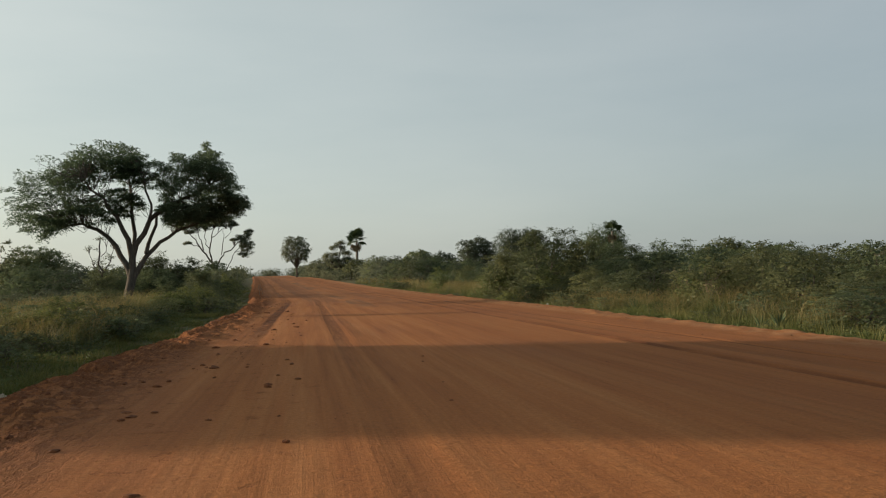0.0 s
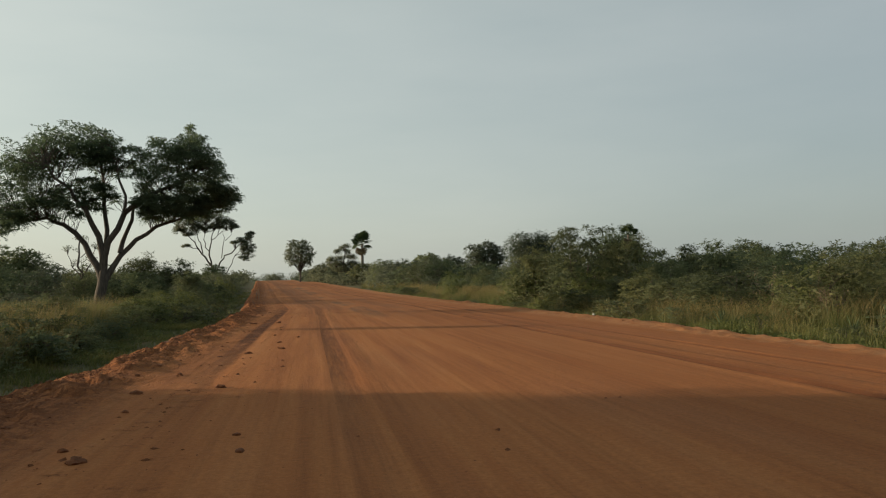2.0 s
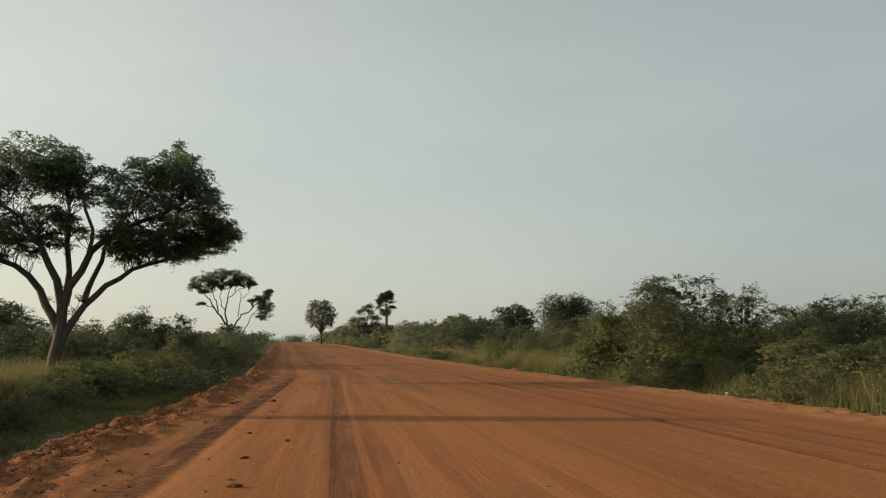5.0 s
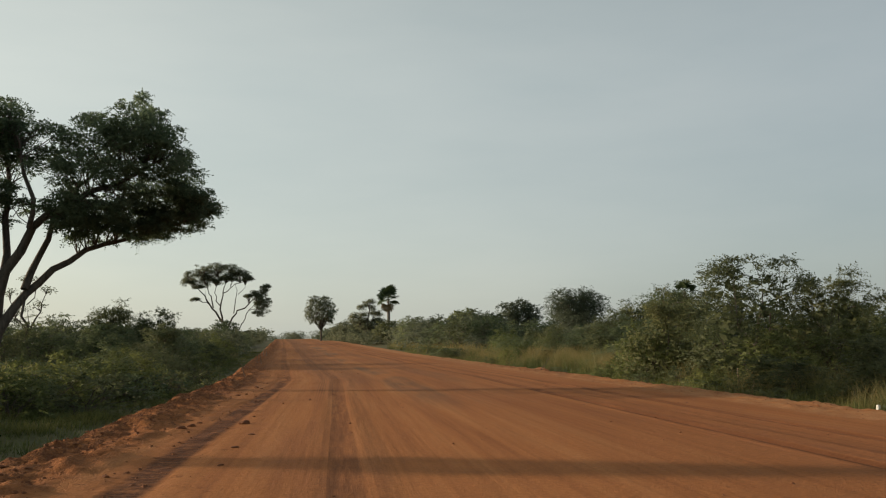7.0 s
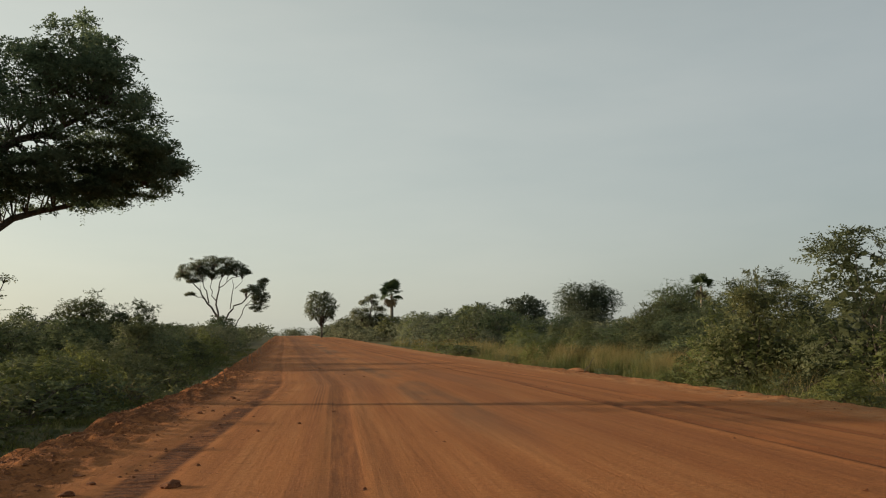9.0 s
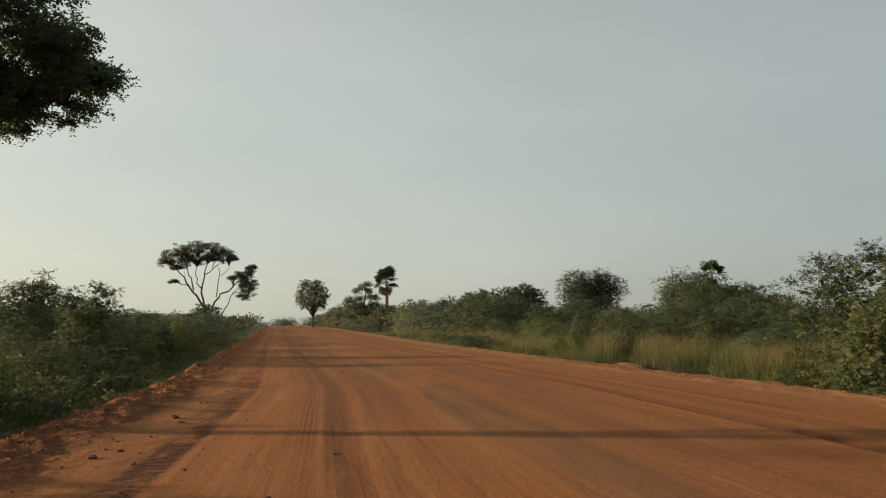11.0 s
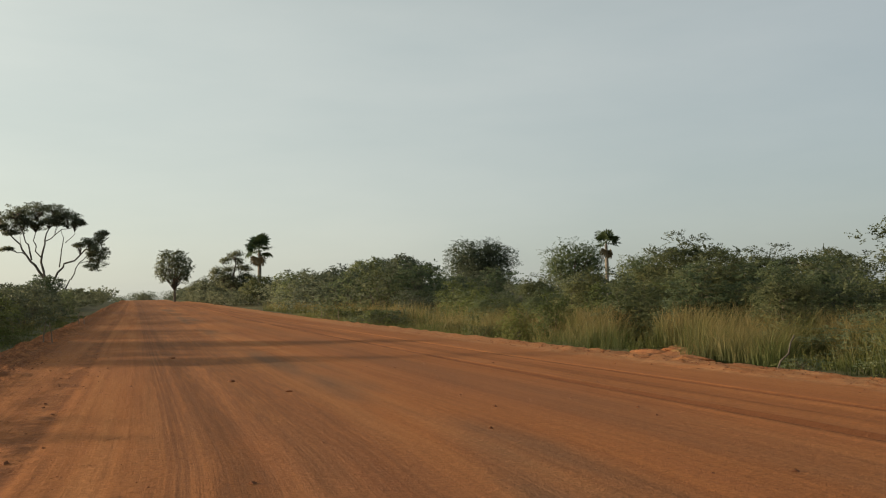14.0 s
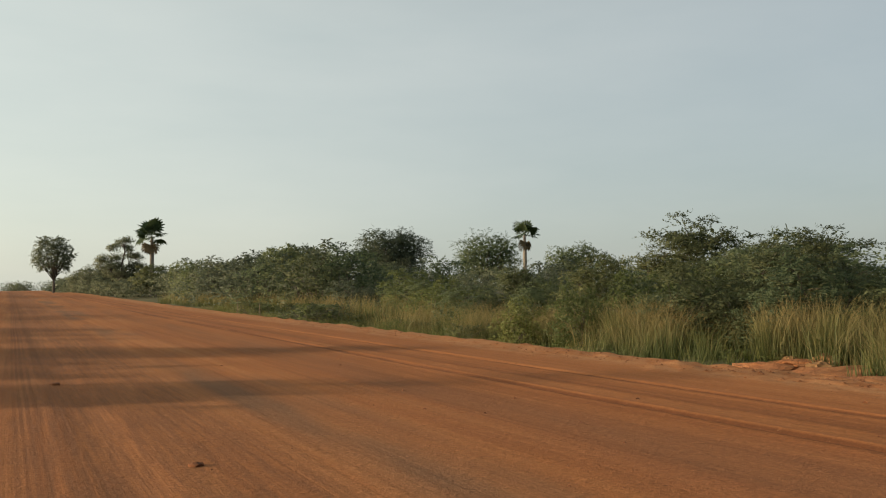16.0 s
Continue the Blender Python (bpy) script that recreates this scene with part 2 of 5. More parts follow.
    l.new(uv.outputs[0], thin.inputs[0])
    lines = noise_node(n, l, thin.outputs[0], 7.0, 4, 0.7)
    base = mix_node(n, l, 1.0, base, ramp_node(n, l, lines, [(0.3, grey(0.84)), (0.5, grey(1.0)), (0.7, (1.08, 1.07, 1.06))]), "MULTIPLY")
    speck = noise_node(n, l, uv.outputs[0], 17.0, 4, 0.75)
    base = mix_node(n, l, 1.0, base, ramp_node(n, l, speck, [(0.36, grey(0.84)), (0.5, grey(1.0)), (0.64, (1.1, 1.09, 1.08))]), "MULTIPLY")
    base = mix_node(n, l, ramp_node(n, l, grain, [(0.35, grey(0.28)), (0.6, grey(0.0))]), base, (0.17, 0.066, 0.028))
    pale = noise_node(n, l, uv.outputs[0], 30.0, 3, 0.7)
    base = mix_node(n, l, ramp_node(n, l, pale, [(0.62, grey(0.0)), (0.7, grey(0.4))]), base, (0.56, 0.30, 0.15))
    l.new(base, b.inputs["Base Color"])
    crust_map = n.new("ShaderNodeMapping")
    crust_map.inputs["Scale"].default_value = (0.7, 1.5, 1.0)
    l.new(uv.outputs[0], crust_map.inputs[0])
    crust = ramp_node(n, l, noise_node(n, l, crust_map.outputs[0], 3.2, 5, 0.65), [(0.5, grey(0.0)), (0.6, grey(0.6)), (0.7, grey(1.0))])
    fine = mix_node(n, l, 0.4, grain, noise_node(n, l, uv.outputs[0], 40.0, 3))
    bars = n.new("ShaderNodeMath")
    bars.operation = "SINE"
    phase = n.new("ShaderNodeMath")
    phase.operation = "MULTIPLY_ADD"
    l.new(sep.outputs[1], phase.inputs[0])
    phase.inputs[1].default_value = 21.0
    l.new(jitter.outputs[0], phase.inputs[2])
    l.new(phase.outputs[0], bars.inputs[0])
    track = churned
    tread = mix_node(n, l, track, grey(0.5), bars.outputs[0])
    skin = mix_node(n, l, 1.0, mix_node(n, l, 0.3, fine, crust), grey(0.32), "MULTIPLY")
    height = mix_node(n, l, 0.1, mix_node(n, l, 0.08, skin, tread), lines)
    rubble = n.new("ShaderNodeMix")
    rubble.data_type, rubble.blend_type = "RGBA", "ADD"
    l.new(edge, rubble.inputs[0])
    l.new(height, rubble.inputs[6])
    l.new(mix_node(n, l, 0.45, lumps, noise_node(n, l, uv.outputs[0], 8.0, 5, 0.75)), rubble.inputs[7])
    sunk = mix_node(n, l, 0.2, mix_node(n, l, 0.45, rubble.outputs[2], cracks, "SUBTRACT"), scuff_shade, "SUBTRACT")
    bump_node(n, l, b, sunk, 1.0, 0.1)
    return m


def plain(name, stops, scale, rough=0.9, bump=0.3, depth=0.02, fine=6.0):
    m, n, l, b = material(name, rough)
    tc = n.new("ShaderNodeTexCoord")
    big = noise_node(n, l, tc.outputs["Object"], scale, 5)
    small = noise_node(n, l, tc.outputs["Object"], scale * fine, 4)
    col = ramp_node(n, l, big, stops)
    col = mix_node(n, l, 0.35, col, ramp_node(n, l, small, [(0.3, grey(0.25)), (0.7, grey(1.0))]), "MULTIPLY")
    l.new(col, b.inputs["Base Color"])
    bump_node(n, l, b, small, bump, depth)
    return m


def bark(name, a, c):
    m, n, l, b = material(name, 0.92)
    tc = n.new("ShaderNodeTexCoord")
    mp = n.new("ShaderNodeMapping")
    mp.inputs["Scale"].default_value = (6.0, 6.0, 1.1)
    l.new(tc.outputs["Object"], mp.inputs[0])
    s = noise_node(n, l, mp.outputs[0], 1.6, 6, 0.7)
    l.new(ramp_node(n, l, s, [(0.3, a), (0.7, c)]), b.inputs["Base Color"])
    bump_node(n, l, b, s, 0.6, 0.05)
    return m


def leaf(name, dark, mid, light, through=0.25):
    m, n, l, b = material(name, 0.6)
    g = n.new("ShaderNodeNewGeometry")
    info = n.new("ShaderNodeObjectInfo")
    tc = n.new("ShaderNodeTexCoord")
    clump = ramp_node(n, l, noise_node(n, l, tc.outputs["Object"], 1.1, 2), [(0.3, grey(0.0)), (0.7, grey(1.0))])
    col = ramp_node(n, l, mix_node(n, l, 0.55, g.outputs["Random Per Island"], clump), [(0.0, dark), (0.55, mid), (1.0, light)])
    tint = ramp_node(n, l, info.outputs["Random"], [(0.0, (0.60, 0.68, 0.64)), (0.5, (0.95, 0.98, 0.93)), (1.0, (1.24, 1.2, 1.02))])
    col = mix_node(n, l, 1.0, col, tint, "MULTIPLY")
    l.new(col, b.inputs["Base Color"])
    t = n.new("ShaderNodeBsdfTranslucent")
    l.new(col, t.inputs[0])
    x = n.new("ShaderNodeMixShader")
    x.inputs[0].default_value = through
    l.new(b.outputs[0], x.inputs[1])
    l.new(t.outputs[0], x.inputs[2])
    l.new(x.outputs[0], n["Material Output"].inputs[0])
    return m


def grass(name, low, mid, tip, through=0.35):
    """Blades that turn from green at the foot to straw at the tip."""
    m = leaf(name, low, mid, tip, through)
    n, l = m.node_tree.nodes, m.node_tree.links
    uv = n.new("ShaderNodeUVMap")
    uv.uv_map = "UVMap"
    sep = n.new("ShaderNodeSeparateXYZ")
    l.new(uv.outputs[0], sep.inputs[0])
    up = ramp_node(n, l, mix_node(n, l, 0.22, sep.outputs[1], n["Geometry"].outputs["Random Per Island"]), [(0.05, low), (0.45, mid), (0.8, tip)])
    info = ramp_node(n, l, noise_node(n, l, n["Texture Coordinate"].outputs["Object"], 0.45, 2), [(0.32, (0.62, 0.78, 0.6)), (0.55, (1.0, 1.0, 1.0)), (0.7, (1.2, 1.08, 0.9))])
    col = mix_node(n, l, 1.0, up, info, "MULTIPLY")
    l.new(col, n["Principled BSDF"].inputs["Base Color"])
    l.new(col, n["Translucent BSDF"].inputs[0])
    return m


M_ROAD = laterite()
M_GROUND = plain("bush_soil", [(0.3, (0.10, 0.075, 0.035)), (0.5, (0.085, 0.09, 0.03)), (0.7, (0.16, 0.11, 0.05))], 0.35, bump=0.6, depth=0.08)
M_BARK = bark("grey_brown_bark", (0.05, 0.043, 0.036), (0.15, 0.126, 0.102))
M_BARK_PALE = bark("pale_bark", (0.11, 0.095, 0.075), (0.30, 0.26, 0.21))
M_LEAF_DARK = leaf("dark_feathery_leaf", (0.09, 0.118, 0.066), (0.14, 0.168, 0.09), (0.205, 0.222, 0.118), 0.5)
M_LEAF_TREE = leaf("acacia_leaf", (0.095, 0.128, 0.085), (0.14, 0.178, 0.108), (0.19, 0.218, 0.122), 0.68)
M_LEAF_OLIVE = leaf("olive_thorn_leaf", (0.078, 0.09, 0.046), (0.125, 0.138, 0.068), (0.2, 0.2, 0.1), 0.48)
M_LEAF_GREEN = leaf("green_leaf", (0.088, 0.108, 0.04), (0.146, 0.166, 0.06), (0.22, 0.222, 0.09), 0.5)
# flat pale grey-green for crowns farther off, distance haze mixed into the leaf colour
M_LEAF_HAZY = leaf("hazy_grey_green_leaf", (0.1, 0.116, 0.08), (0.125, 0.14, 0.094), (0.152, 0.163, 0.11), 0.48)
M_PALM = leaf("palm_leaf", (0.035, 0.055, 0.025), (0.055, 0.080, 0.034), (0.09, 0.11, 0.05), 0.15)
M_DEAD = leaf("dead_leaf", (0.09, 0.07, 0.045), (0.13, 0.10, 0.06), (0.17, 0.13, 0.08), 0.15)
M_GRASS_DRY = grass("tall_dry_grass", (0.064, 0.08, 0.03), (0.13, 0.137, 0.052), (0.285, 0.222, 0.095), 0.4)
M_GRASS_GREEN = grass("green_grass", (0.058, 0.074, 0.02), (0.118, 0.130, 0.034), (0.22, 0.20, 0.068), 0.3)
M_SISAL = leaf("sisal_leaf", (0.07, 0.10, 0.05), (0.10, 0.135, 0.07), (0.15, 0.18, 0.09), 0.1)
M_WOOD = bark("weathered_stick", (0.10, 0.075, 0.05), (0.28, 0.22, 0.16))
M_STONE = plain("pale_stone", [(0.3, (0.30, 0.24, 0.17)), (0.7, (0.55, 0.46, 0.34))], 3.0, bump=0.5)
M_CLOD = plain("clod_soil", [(0.3, (0.11, 0.040, 0.018)), (0.7, (0.27, 0.102, 0.04))], 5.0, bump=0.6)
M_WHITE = plain("white_paint", [(0.3, (0.6, 0.58, 0.52)), (0.7, (0.82, 0.8, 0.75))], 6.0, 0.6, bump=0.1)
M_HEAP = plain("dug_soil", [(0.3, (0.25, 0.095, 0.037)), (0.5, (0.34, 0.14, 0.055)), (0.7, (0.41, 0.19, 0.08))], 3.0, bump=1.0, depth=0.06)
M_RUST = plain("yellow_soil", [(0.3, (0.20, 0.105, 0.045)), (0.7, (0.36, 0.205, 0.09))], 2.0, bump=0.6)


# ---- shapes ----
def hashed(ix, iy, seed):
    h = (ix.astype(np.int64) * 374761393 + iy.astype(np.int64) * 668265263 + seed * 974634777) & 0xFFFFFFFF
    h = ((h ^ (h >> 13)) * 1274126177) & 0xFFFFFFFF
    return ((h ^ (h >> 16)) & 0xFFFF) / 65535.0


def vnoise(x, y, seed=0):
    ix, iy = np.floor(x), np.floor(y)
    fx, fy = x - ix, y - iy
    fx, fy = fx * fx * (3 - 2 * fx), fy * fy * (3 - 2 * fy)
    a, b = hashed(ix, iy, seed), hashed(ix + 1, iy, seed)
    c, d = hashed(ix, iy + 1, seed), hashed(ix + 1, iy + 1, seed)
    return (a * (1 - fx) + b * fx) * (1 - fy) + (c * (1 - fx) + d * fx) * fy - 0.5


def fbm(x, y, seed=0, octaves=4):
    total = 0.0
    for k in range(octaves):
        total = total + vnoise(x * 2 ** k, y * 2 ** k, seed + k) / 2 ** k
    return total


def smooth(a, b, x):
    t = np.clip((x - a) / (b - a), 0, 1)
    return t * t * (3 - 2 * t)


def bend(y):
    """How far the road swings to the left at y."""
    y = np.asarray(y, float)
    return -13.72 * (np.clip(y - 82, 0, None) / 240) ** 1.07


def rise(y):
    y = np.asarray(y, float)
    return 3.92 * smooth(65, 393, y) + 0.016 * np.clip(y - 393, 0, 130) - 0.03 * np.clip(y - 545, 0, 400)


def widen(y):
    return 1 + 0.047 * smooth(80, 130, np.asarray(y, float))


def narrow(y):
    """How far the right edge comes in on the first stretch."""
    return 0.6 * smooth(46, 33, np.asarray(y, float))


def pinch(y):
    """How far the left edge comes in on the middle stretch."""
    y = np.asarray(y, float)
    return 0.6 * smooth(24, 36, y) * smooth(74, 58, y)


ROAD_L, ROAD_R = -5.7, 14.3


def ground_z(x, y):
    x, y = np.asarray(x, float), np.asarray(y, float)
    u = 4.3 + (x - bend(y) - 4.3) / widen(y)
    z = rise(y)
    ul = u - pinch(y)
    left = smooth(ROAD_L + 0.5, ROAD_L - 1.6, ul) * -0.62 + smooth(ROAD_L - 2.6, ROAD_L - 6, u) * 0.34
    ur = u + narrow(y)
    right = smooth(ROAD_R - 0.3, ROAD_R + 1.8, ur) * -0.45 + smooth(ROAD_R + 3, ROAD_R + 8, u) * 0.15
    off = np.maximum(smooth(ROAD_L, ROAD_L - 2, ul), smooth(ROAD_R, ROAD_R + 2, ur))
    rough = off * (0.28 * fbm(x * 0.33, y * 0.33, 5, 3) + 0.5 * fbm(x * 0.05, y * 0.05, 9, 2))
    under = -0.22 * (1 - off)
    return z + left + right + rough + under


def sheet(name, verts, faces, mat, uv=None, smooth_shade=True):
    me = bpy.data.meshes.new(name)
    verts, faces = np.asarray(verts, np.float32), np.asarray(faces, np.int32)
    k = faces.shape[1]
    me.vertices.add(len(verts))
    me.vertices.foreach_set("co", verts.ravel())
    me.loops.add(faces.size)
    me.loops.foreach_set("vertex_index", faces.ravel())
    me.polygons.add(len(faces))
    me.polygons.foreach_set("loop_start", np.arange(0, faces.size, k, dtype=np.int32))
    me.update(calc_edges=True)
    if uv is not None:
        me.uv_layers.new(name="UVMap").data.foreach_set("uv", np.asarray(uv, np.float32)[faces.ravel()].ravel())
    me.polygons.foreach_set("use_smooth", np.full(len(faces), smooth_shade))
    me.materials.append(mat)
    return me


def grid_faces(rows, cols):
    i = np.arange(rows * cols).reshape(rows, cols)
    return np.stack([i[:-1, :-1], i[:-1, 1:], i[1:, 1:], i[1:, :-1]], -1).reshape(-1, 4)


def part(name, me, parent, label=""):
    """A mesh as one object under a thing or a part."""
    ob = new(name, me)
    ob.parent = parent
    return tagged(ob, label)


def tube(path, radii, sides=6):
    path = [Vector(p) for p in path]
    verts, faces = [], []
    for k, p in enumerate(path):
        d = (path[min(k + 1, len(path) - 1)] - path[max(k - 1, 0)]).normalized()
        a = d.cross(Vector((0.31, 0.87, 0.38))).normalized()
        c = d.cross(a)
        for s in range(sides):
            w = 2 * math.pi * s / sides
            verts.append(p + (a * math.cos(w) + c * math.sin(w)) * radii[k])
    for k in range(len(path) - 1):
        for s in range(sides):
            a, b = k * sides + s, k * sides + (s + 1) % sides
            faces.append((a, b, b + sides, a + sides))
    return np.array([tuple(v) for v in verts]), np.array(faces)


def join(pieces):
    verts, faces, n = [], [], 0
    for v, f in pieces:
        verts.append(v)
        faces.append(f + n)
        n += len(v)
    return np.concatenate(verts), np.concatenate(faces)


def unit(v):
    return v / np.maximum(np.linalg.norm(v, axis=-1, keepdims=True), 1e-6)


def leaves(rng, centres, radii, per, length, width, flat=0.55, shell=0.92):
    """Small pointed leaves round the centres of clumps."""
    centres, radii = np.asarray(centres, float), np.asarray(radii, float)
    n = len(centres) * per
    c, r = np.repeat(centres, per, 0), np.repeat(radii, per, 0)
    d = unit(rng.normal(size=(n, 3))) * rng.random((n, 1)) ** 0.45 * shell
    p = c + d * r
    a = rng.normal(size=(n, 3)) + 0.7 * d
    a[:, 2] *= flat
    a = unit(a)
    b = unit(np.cross(a, unit(rng.normal(size=(n, 3)) * (1, 1, 0.5) + (0, 0, 0.8))))
    ln = length * (0.6 + 0.8 * rng.random((n, 1)))
    wd = width * (0.6 + 0.8 * rng.random((n, 1)))
    v = np.stack([p - a * ln / 2, p + b * wd / 2, p + a * ln / 2, p - b * wd / 2], 1).reshape(-1, 3)
    return v, np.arange(n * 4).reshape(-1, 4)


def sprays(rng, centres, radii, count, pairs, span, ln, wd, droop=0.25, domed=False):
    """Feathery twigs round the centres of clumps (over their upper side, if domed), with leaflets in pairs along each."""
    c, r = np.repeat(np.asarray(centres, float), count, 0), np.repeat(np.asarray(radii, float), count, 0)
    m, k = len(c), pairs * 2
    d = np.clip(rng.normal(size=(m, 3)) * 0.5, -1.2, 1.2)
    if domed:
        d = unit(rng.normal(size=(m, 3)) + (0, 0, 0.55)) * rng.uniform(0.55, 0.95, (m, 1))
    start = c + d * r
    way = unit(d * (1, 1, 0.5) + rng.normal(size=(m, 3)) * (0.5, 0.5, 0.28) + (0, 0, 0.05))
    size = span * (0.5 + rng.random((m, 1)))
    t = np.repeat(np.linspace(0.1, 1, pairs), 2)[None, :, None]
    pos = start[:, None] + way[:, None] * (size[:, None] * t) - np.array([0, 0, droop]) * size[:, None] * t * t
    side = unit(np.cross(way, np.array([0, 0, 1.0]) + rng.normal(size=(m, 3)) * 0.45))
    sign = np.tile([1.0, -1.0], pairs)[None, :, None]
    axis = unit(side[:, None] * sign + way[:, None] * 0.55 + rng.normal(size=(m, k, 3)) * 0.25)
    ln = ln * (0.65 + 0.7 * rng.random((m, k, 1)))
    p = pos + axis * ln * 0.5
    b = unit(np.cross(axis, np.array([0, 0, 1.0]) + rng.normal(size=(m, k, 3)) * 0.7)) * wd * (0.7 + 0.6 * rng.random((m, k, 1))) / 2
    v = np.stack([p - axis * ln / 2, p + b, p + axis * ln / 2, p - b], 2).reshape(-1, 3)
    return v, np.arange(len(v)).reshape(-1, 4)


def rounded_normals(v, centres, radii, mid):
    """Leaf quads turned outwards, with normals of rounded clumps on a rounded crown; the same number of quads in each clump."""
    centres, radii = np.asarray(centres, float), np.asarray(radii, float)
    q = v.reshape(-1, 4, 3)
    k = len(q) // len(centres)
    p = q.mean(1)
    c, r = np.repeat(centres, k, 0), np.repeat(radii, k, 0)
    out = 0.8 * unit((p - c) / r) + 0.75 * np.repeat(unit(centres - np.asarray(mid, float)), k, 0) + (0, 0, 0.25)
    n = unit(np.cross(q[:, 1] - q[:, 0], q[:, 3] - q[:, 0]))
    turn = (n * out).sum(1) < 0
    n = np.where(turn[:, None], -n, n)
    q = np.where(turn[:, None, None], q[:, ::-1], q)
    return q.reshape(-1, 3), np.repeat(unit(unit(out) + 0.8 * n), 4, 0)


def leafy_mesh(name, sets, mat, mid):
    """One crown from several sets of leaves: vertices, clump centres, clump radii."""
    done = [rounded_normals(v, c, r, mid) for v, c, r in sets]
    v = np.concatenate([d[0] for d in done])
    me = sheet(name, v, np.arange(len(v)).reshape(-1, 4), mat)
    me.normals_split_custom_set_from_vertices(np.concatenate([d[1] for d in done]).tolist())
    return me


def crown_sheet(name, v, mat, centres, radii, mid):
    """A mesh of leaves in clumps, the same number in each."""
    return leafy_mesh(name, [(v, centres, radii)], mat, mid)


def wander(rng, a, b, bow=0.12, steps=4):
    a, b = np.array(a, float), np.array(b, float)
    ln = np.linalg.norm(b - a)
    t = np.linspace(0, 1, steps + 1)[:, None]
    off = rng.normal(size=(steps + 1, 3)) * ln * bow * 0.5
    off[0] = off[-1] = 0
    sag = np.sin(t * math.pi) * np.array([[0, 0, ln * bow]])
    return a + (b - a) * t + off + sag


def settle(x, y, scale=(1, 1, 1), turn=0.0, sink=0.05):
    return pose(x, y, float(ground_z(x, y)) - sink, 0, 0, turn) @ Matrix.Diagonal((*scale, 1))


# ---- ground and road ----
gx = np.concatenate([[-4000, -2000, -1000, -600, -400, -300, -220], np.arange(-170, -40, 6), np.arange(-40, 60, 1.0), np.arange(60, 190, 6), [220, 300, 400, 600, 1000, 2000, 4000]])
gy = np.concatenate([[-3000, -1200, -500, -200, -100, -60, -40], np.arange(-30, 180, 1.0), np.arange(180, 520, 5), [560, 620, 700, 850, 1100, 1600, 2500, 4500]])
GX, GY = np.meshgrid(gx, gy)
me = sheet("ground", np.stack([GX, GY, ground_z(GX, GY)], -1).reshape(-1, 3), grid_faces(len(gy), len(gx)), M_GROUND)
tagged(new("ground", me), "rough bush ground with low green weeds and bare soil", "ground", kind="structure")

us = np.concatenate([np.arange(ROAD_L - 1.2, -1.6, 0.085), np.arange(-1.6, 1.8, 0.14), np.arange(1.8, 7.8, 0.4), np.arange(7.8, 11.2, 0.1), np.arange(11.2, 12.4, 0.2), np.arange(12.4, ROAD_R + 1.4, 0.13)])
vs = np.concatenate([np.arange(-25, 0, 0.5), np.arange(0, 100, 0.17), np.arange(100, 150, 0.5), np.arange(150, 250, 2.0), np.arange(250, 580, 5.0)])
U, V = np.meshgrid(us, vs)

def relief(U, V):
    """Height of the road's crust over its formation: crumbled edges, churned strip and wheel ruts."""
    z = 0.012 * fbm(U * 0.9, V * 0.35, 21, 4) + 0.006 * fbm(U * 4.0, V * 2.2, 23, 2)
    wob = 0.3 * vnoise(V * 0.05, V * 0.0 + 3, 4) + 0.12 * vnoise(V * 0.4, V * 0.0 + 9, 4)
    L = U - pinch(V)
    left = smooth(-3.3, -5.0, L + wob)
    level = fbm(U * 1.3 + 0.35 * V, V * 0.6, 31, 4) * 2.6 + 0.35
    slabs = np.clip(0.35 * level + 0.65 * np.floor(level * 4) / 4, 0, 0.9)
    z = z + left * (0.03 + 0.13 * slabs + 0.08 * fbm(U * 3.6, V * 2.6, 33, 3) + 0.06 * fbm(U * 6.4, V * 4.9, 35, 2)) * smooth(ROAD_L - 1.0, ROAD_L + 0.2, L + wob)
    ridge = 1 - 2.4 * np.abs(vnoise(U * 1.7 + 0.25 * V, V * 0.55, 71)) - 1.2 * np.abs(vnoise(U * 3.4, V * 1.3, 72))
    z = z + left * 0.07 * np.clip(ridge, 0, 1) * smooth(ROAD_L - 0.6, ROAD_L + 0.4, L + wob)
    z = z + smooth(-1.6, -3.6, U) * 0.06 * np.clip(fbm(U * 1.6, V * 0.8, 41, 4), 0, 1)
    strip = smooth(0.5, 0.3, np.abs(U + 2.36 + wob * 0.4))
    z = z + strip * (-0.022 + 0.06 * np.clip(fbm(U * 2.2, V * 1.4, 51, 3), 0, 1)) * smooth(14, 32, V)
    for c, w, d in ((0.5, 0.34, 0.014), (8.5, 0.17, 0.035), (9.6, 0.2, 0.01), (10.6, 0.16, 0.03)):
        off = np.abs(U - c - 0.5 * vnoise(V * 0.035, V * 0 + c, 14))
        z = z - d * smooth(w, w * 0.5, off) + 0.5 * d * smooth(w, 0, np.abs(off - w * 1.3))
        z = z + smooth(w, w * 0.6, off) * 0.005 * np.sin(V * 21)
    R = U + narrow(V)
    right = smooth(12.0, 13.8, R + wob)
    z = z + right * (0.02 + 0.1 * np.clip(fbm(U * 1.6, V * 1.1, 61, 4), 0, 1) + 0.07 * fbm(U * 4.0, V * 2.6, 63, 2)) * smooth(ROAD_R + 1.2, ROAD_R + 0.2, R + wob)
    return z - 0.85 * smooth(ROAD_L + 0.2, ROAD_L - 1.2, L + 0.5 * wob) - 0.75 * smooth(ROAD_R, ROAD_R + 1.3, R + 0.5 * wob)


lz = relief(U, V)
verts = np.stack([4.3 + (U - 4.3) * widen(V) + bend(V), V, rise(V) + lz], -1).reshape(-1, 3)
me = sheet("road", verts, grid_faces(len(vs), len(us)), M_ROAD, np.stack([U, V], -1).reshape(-1, 2))
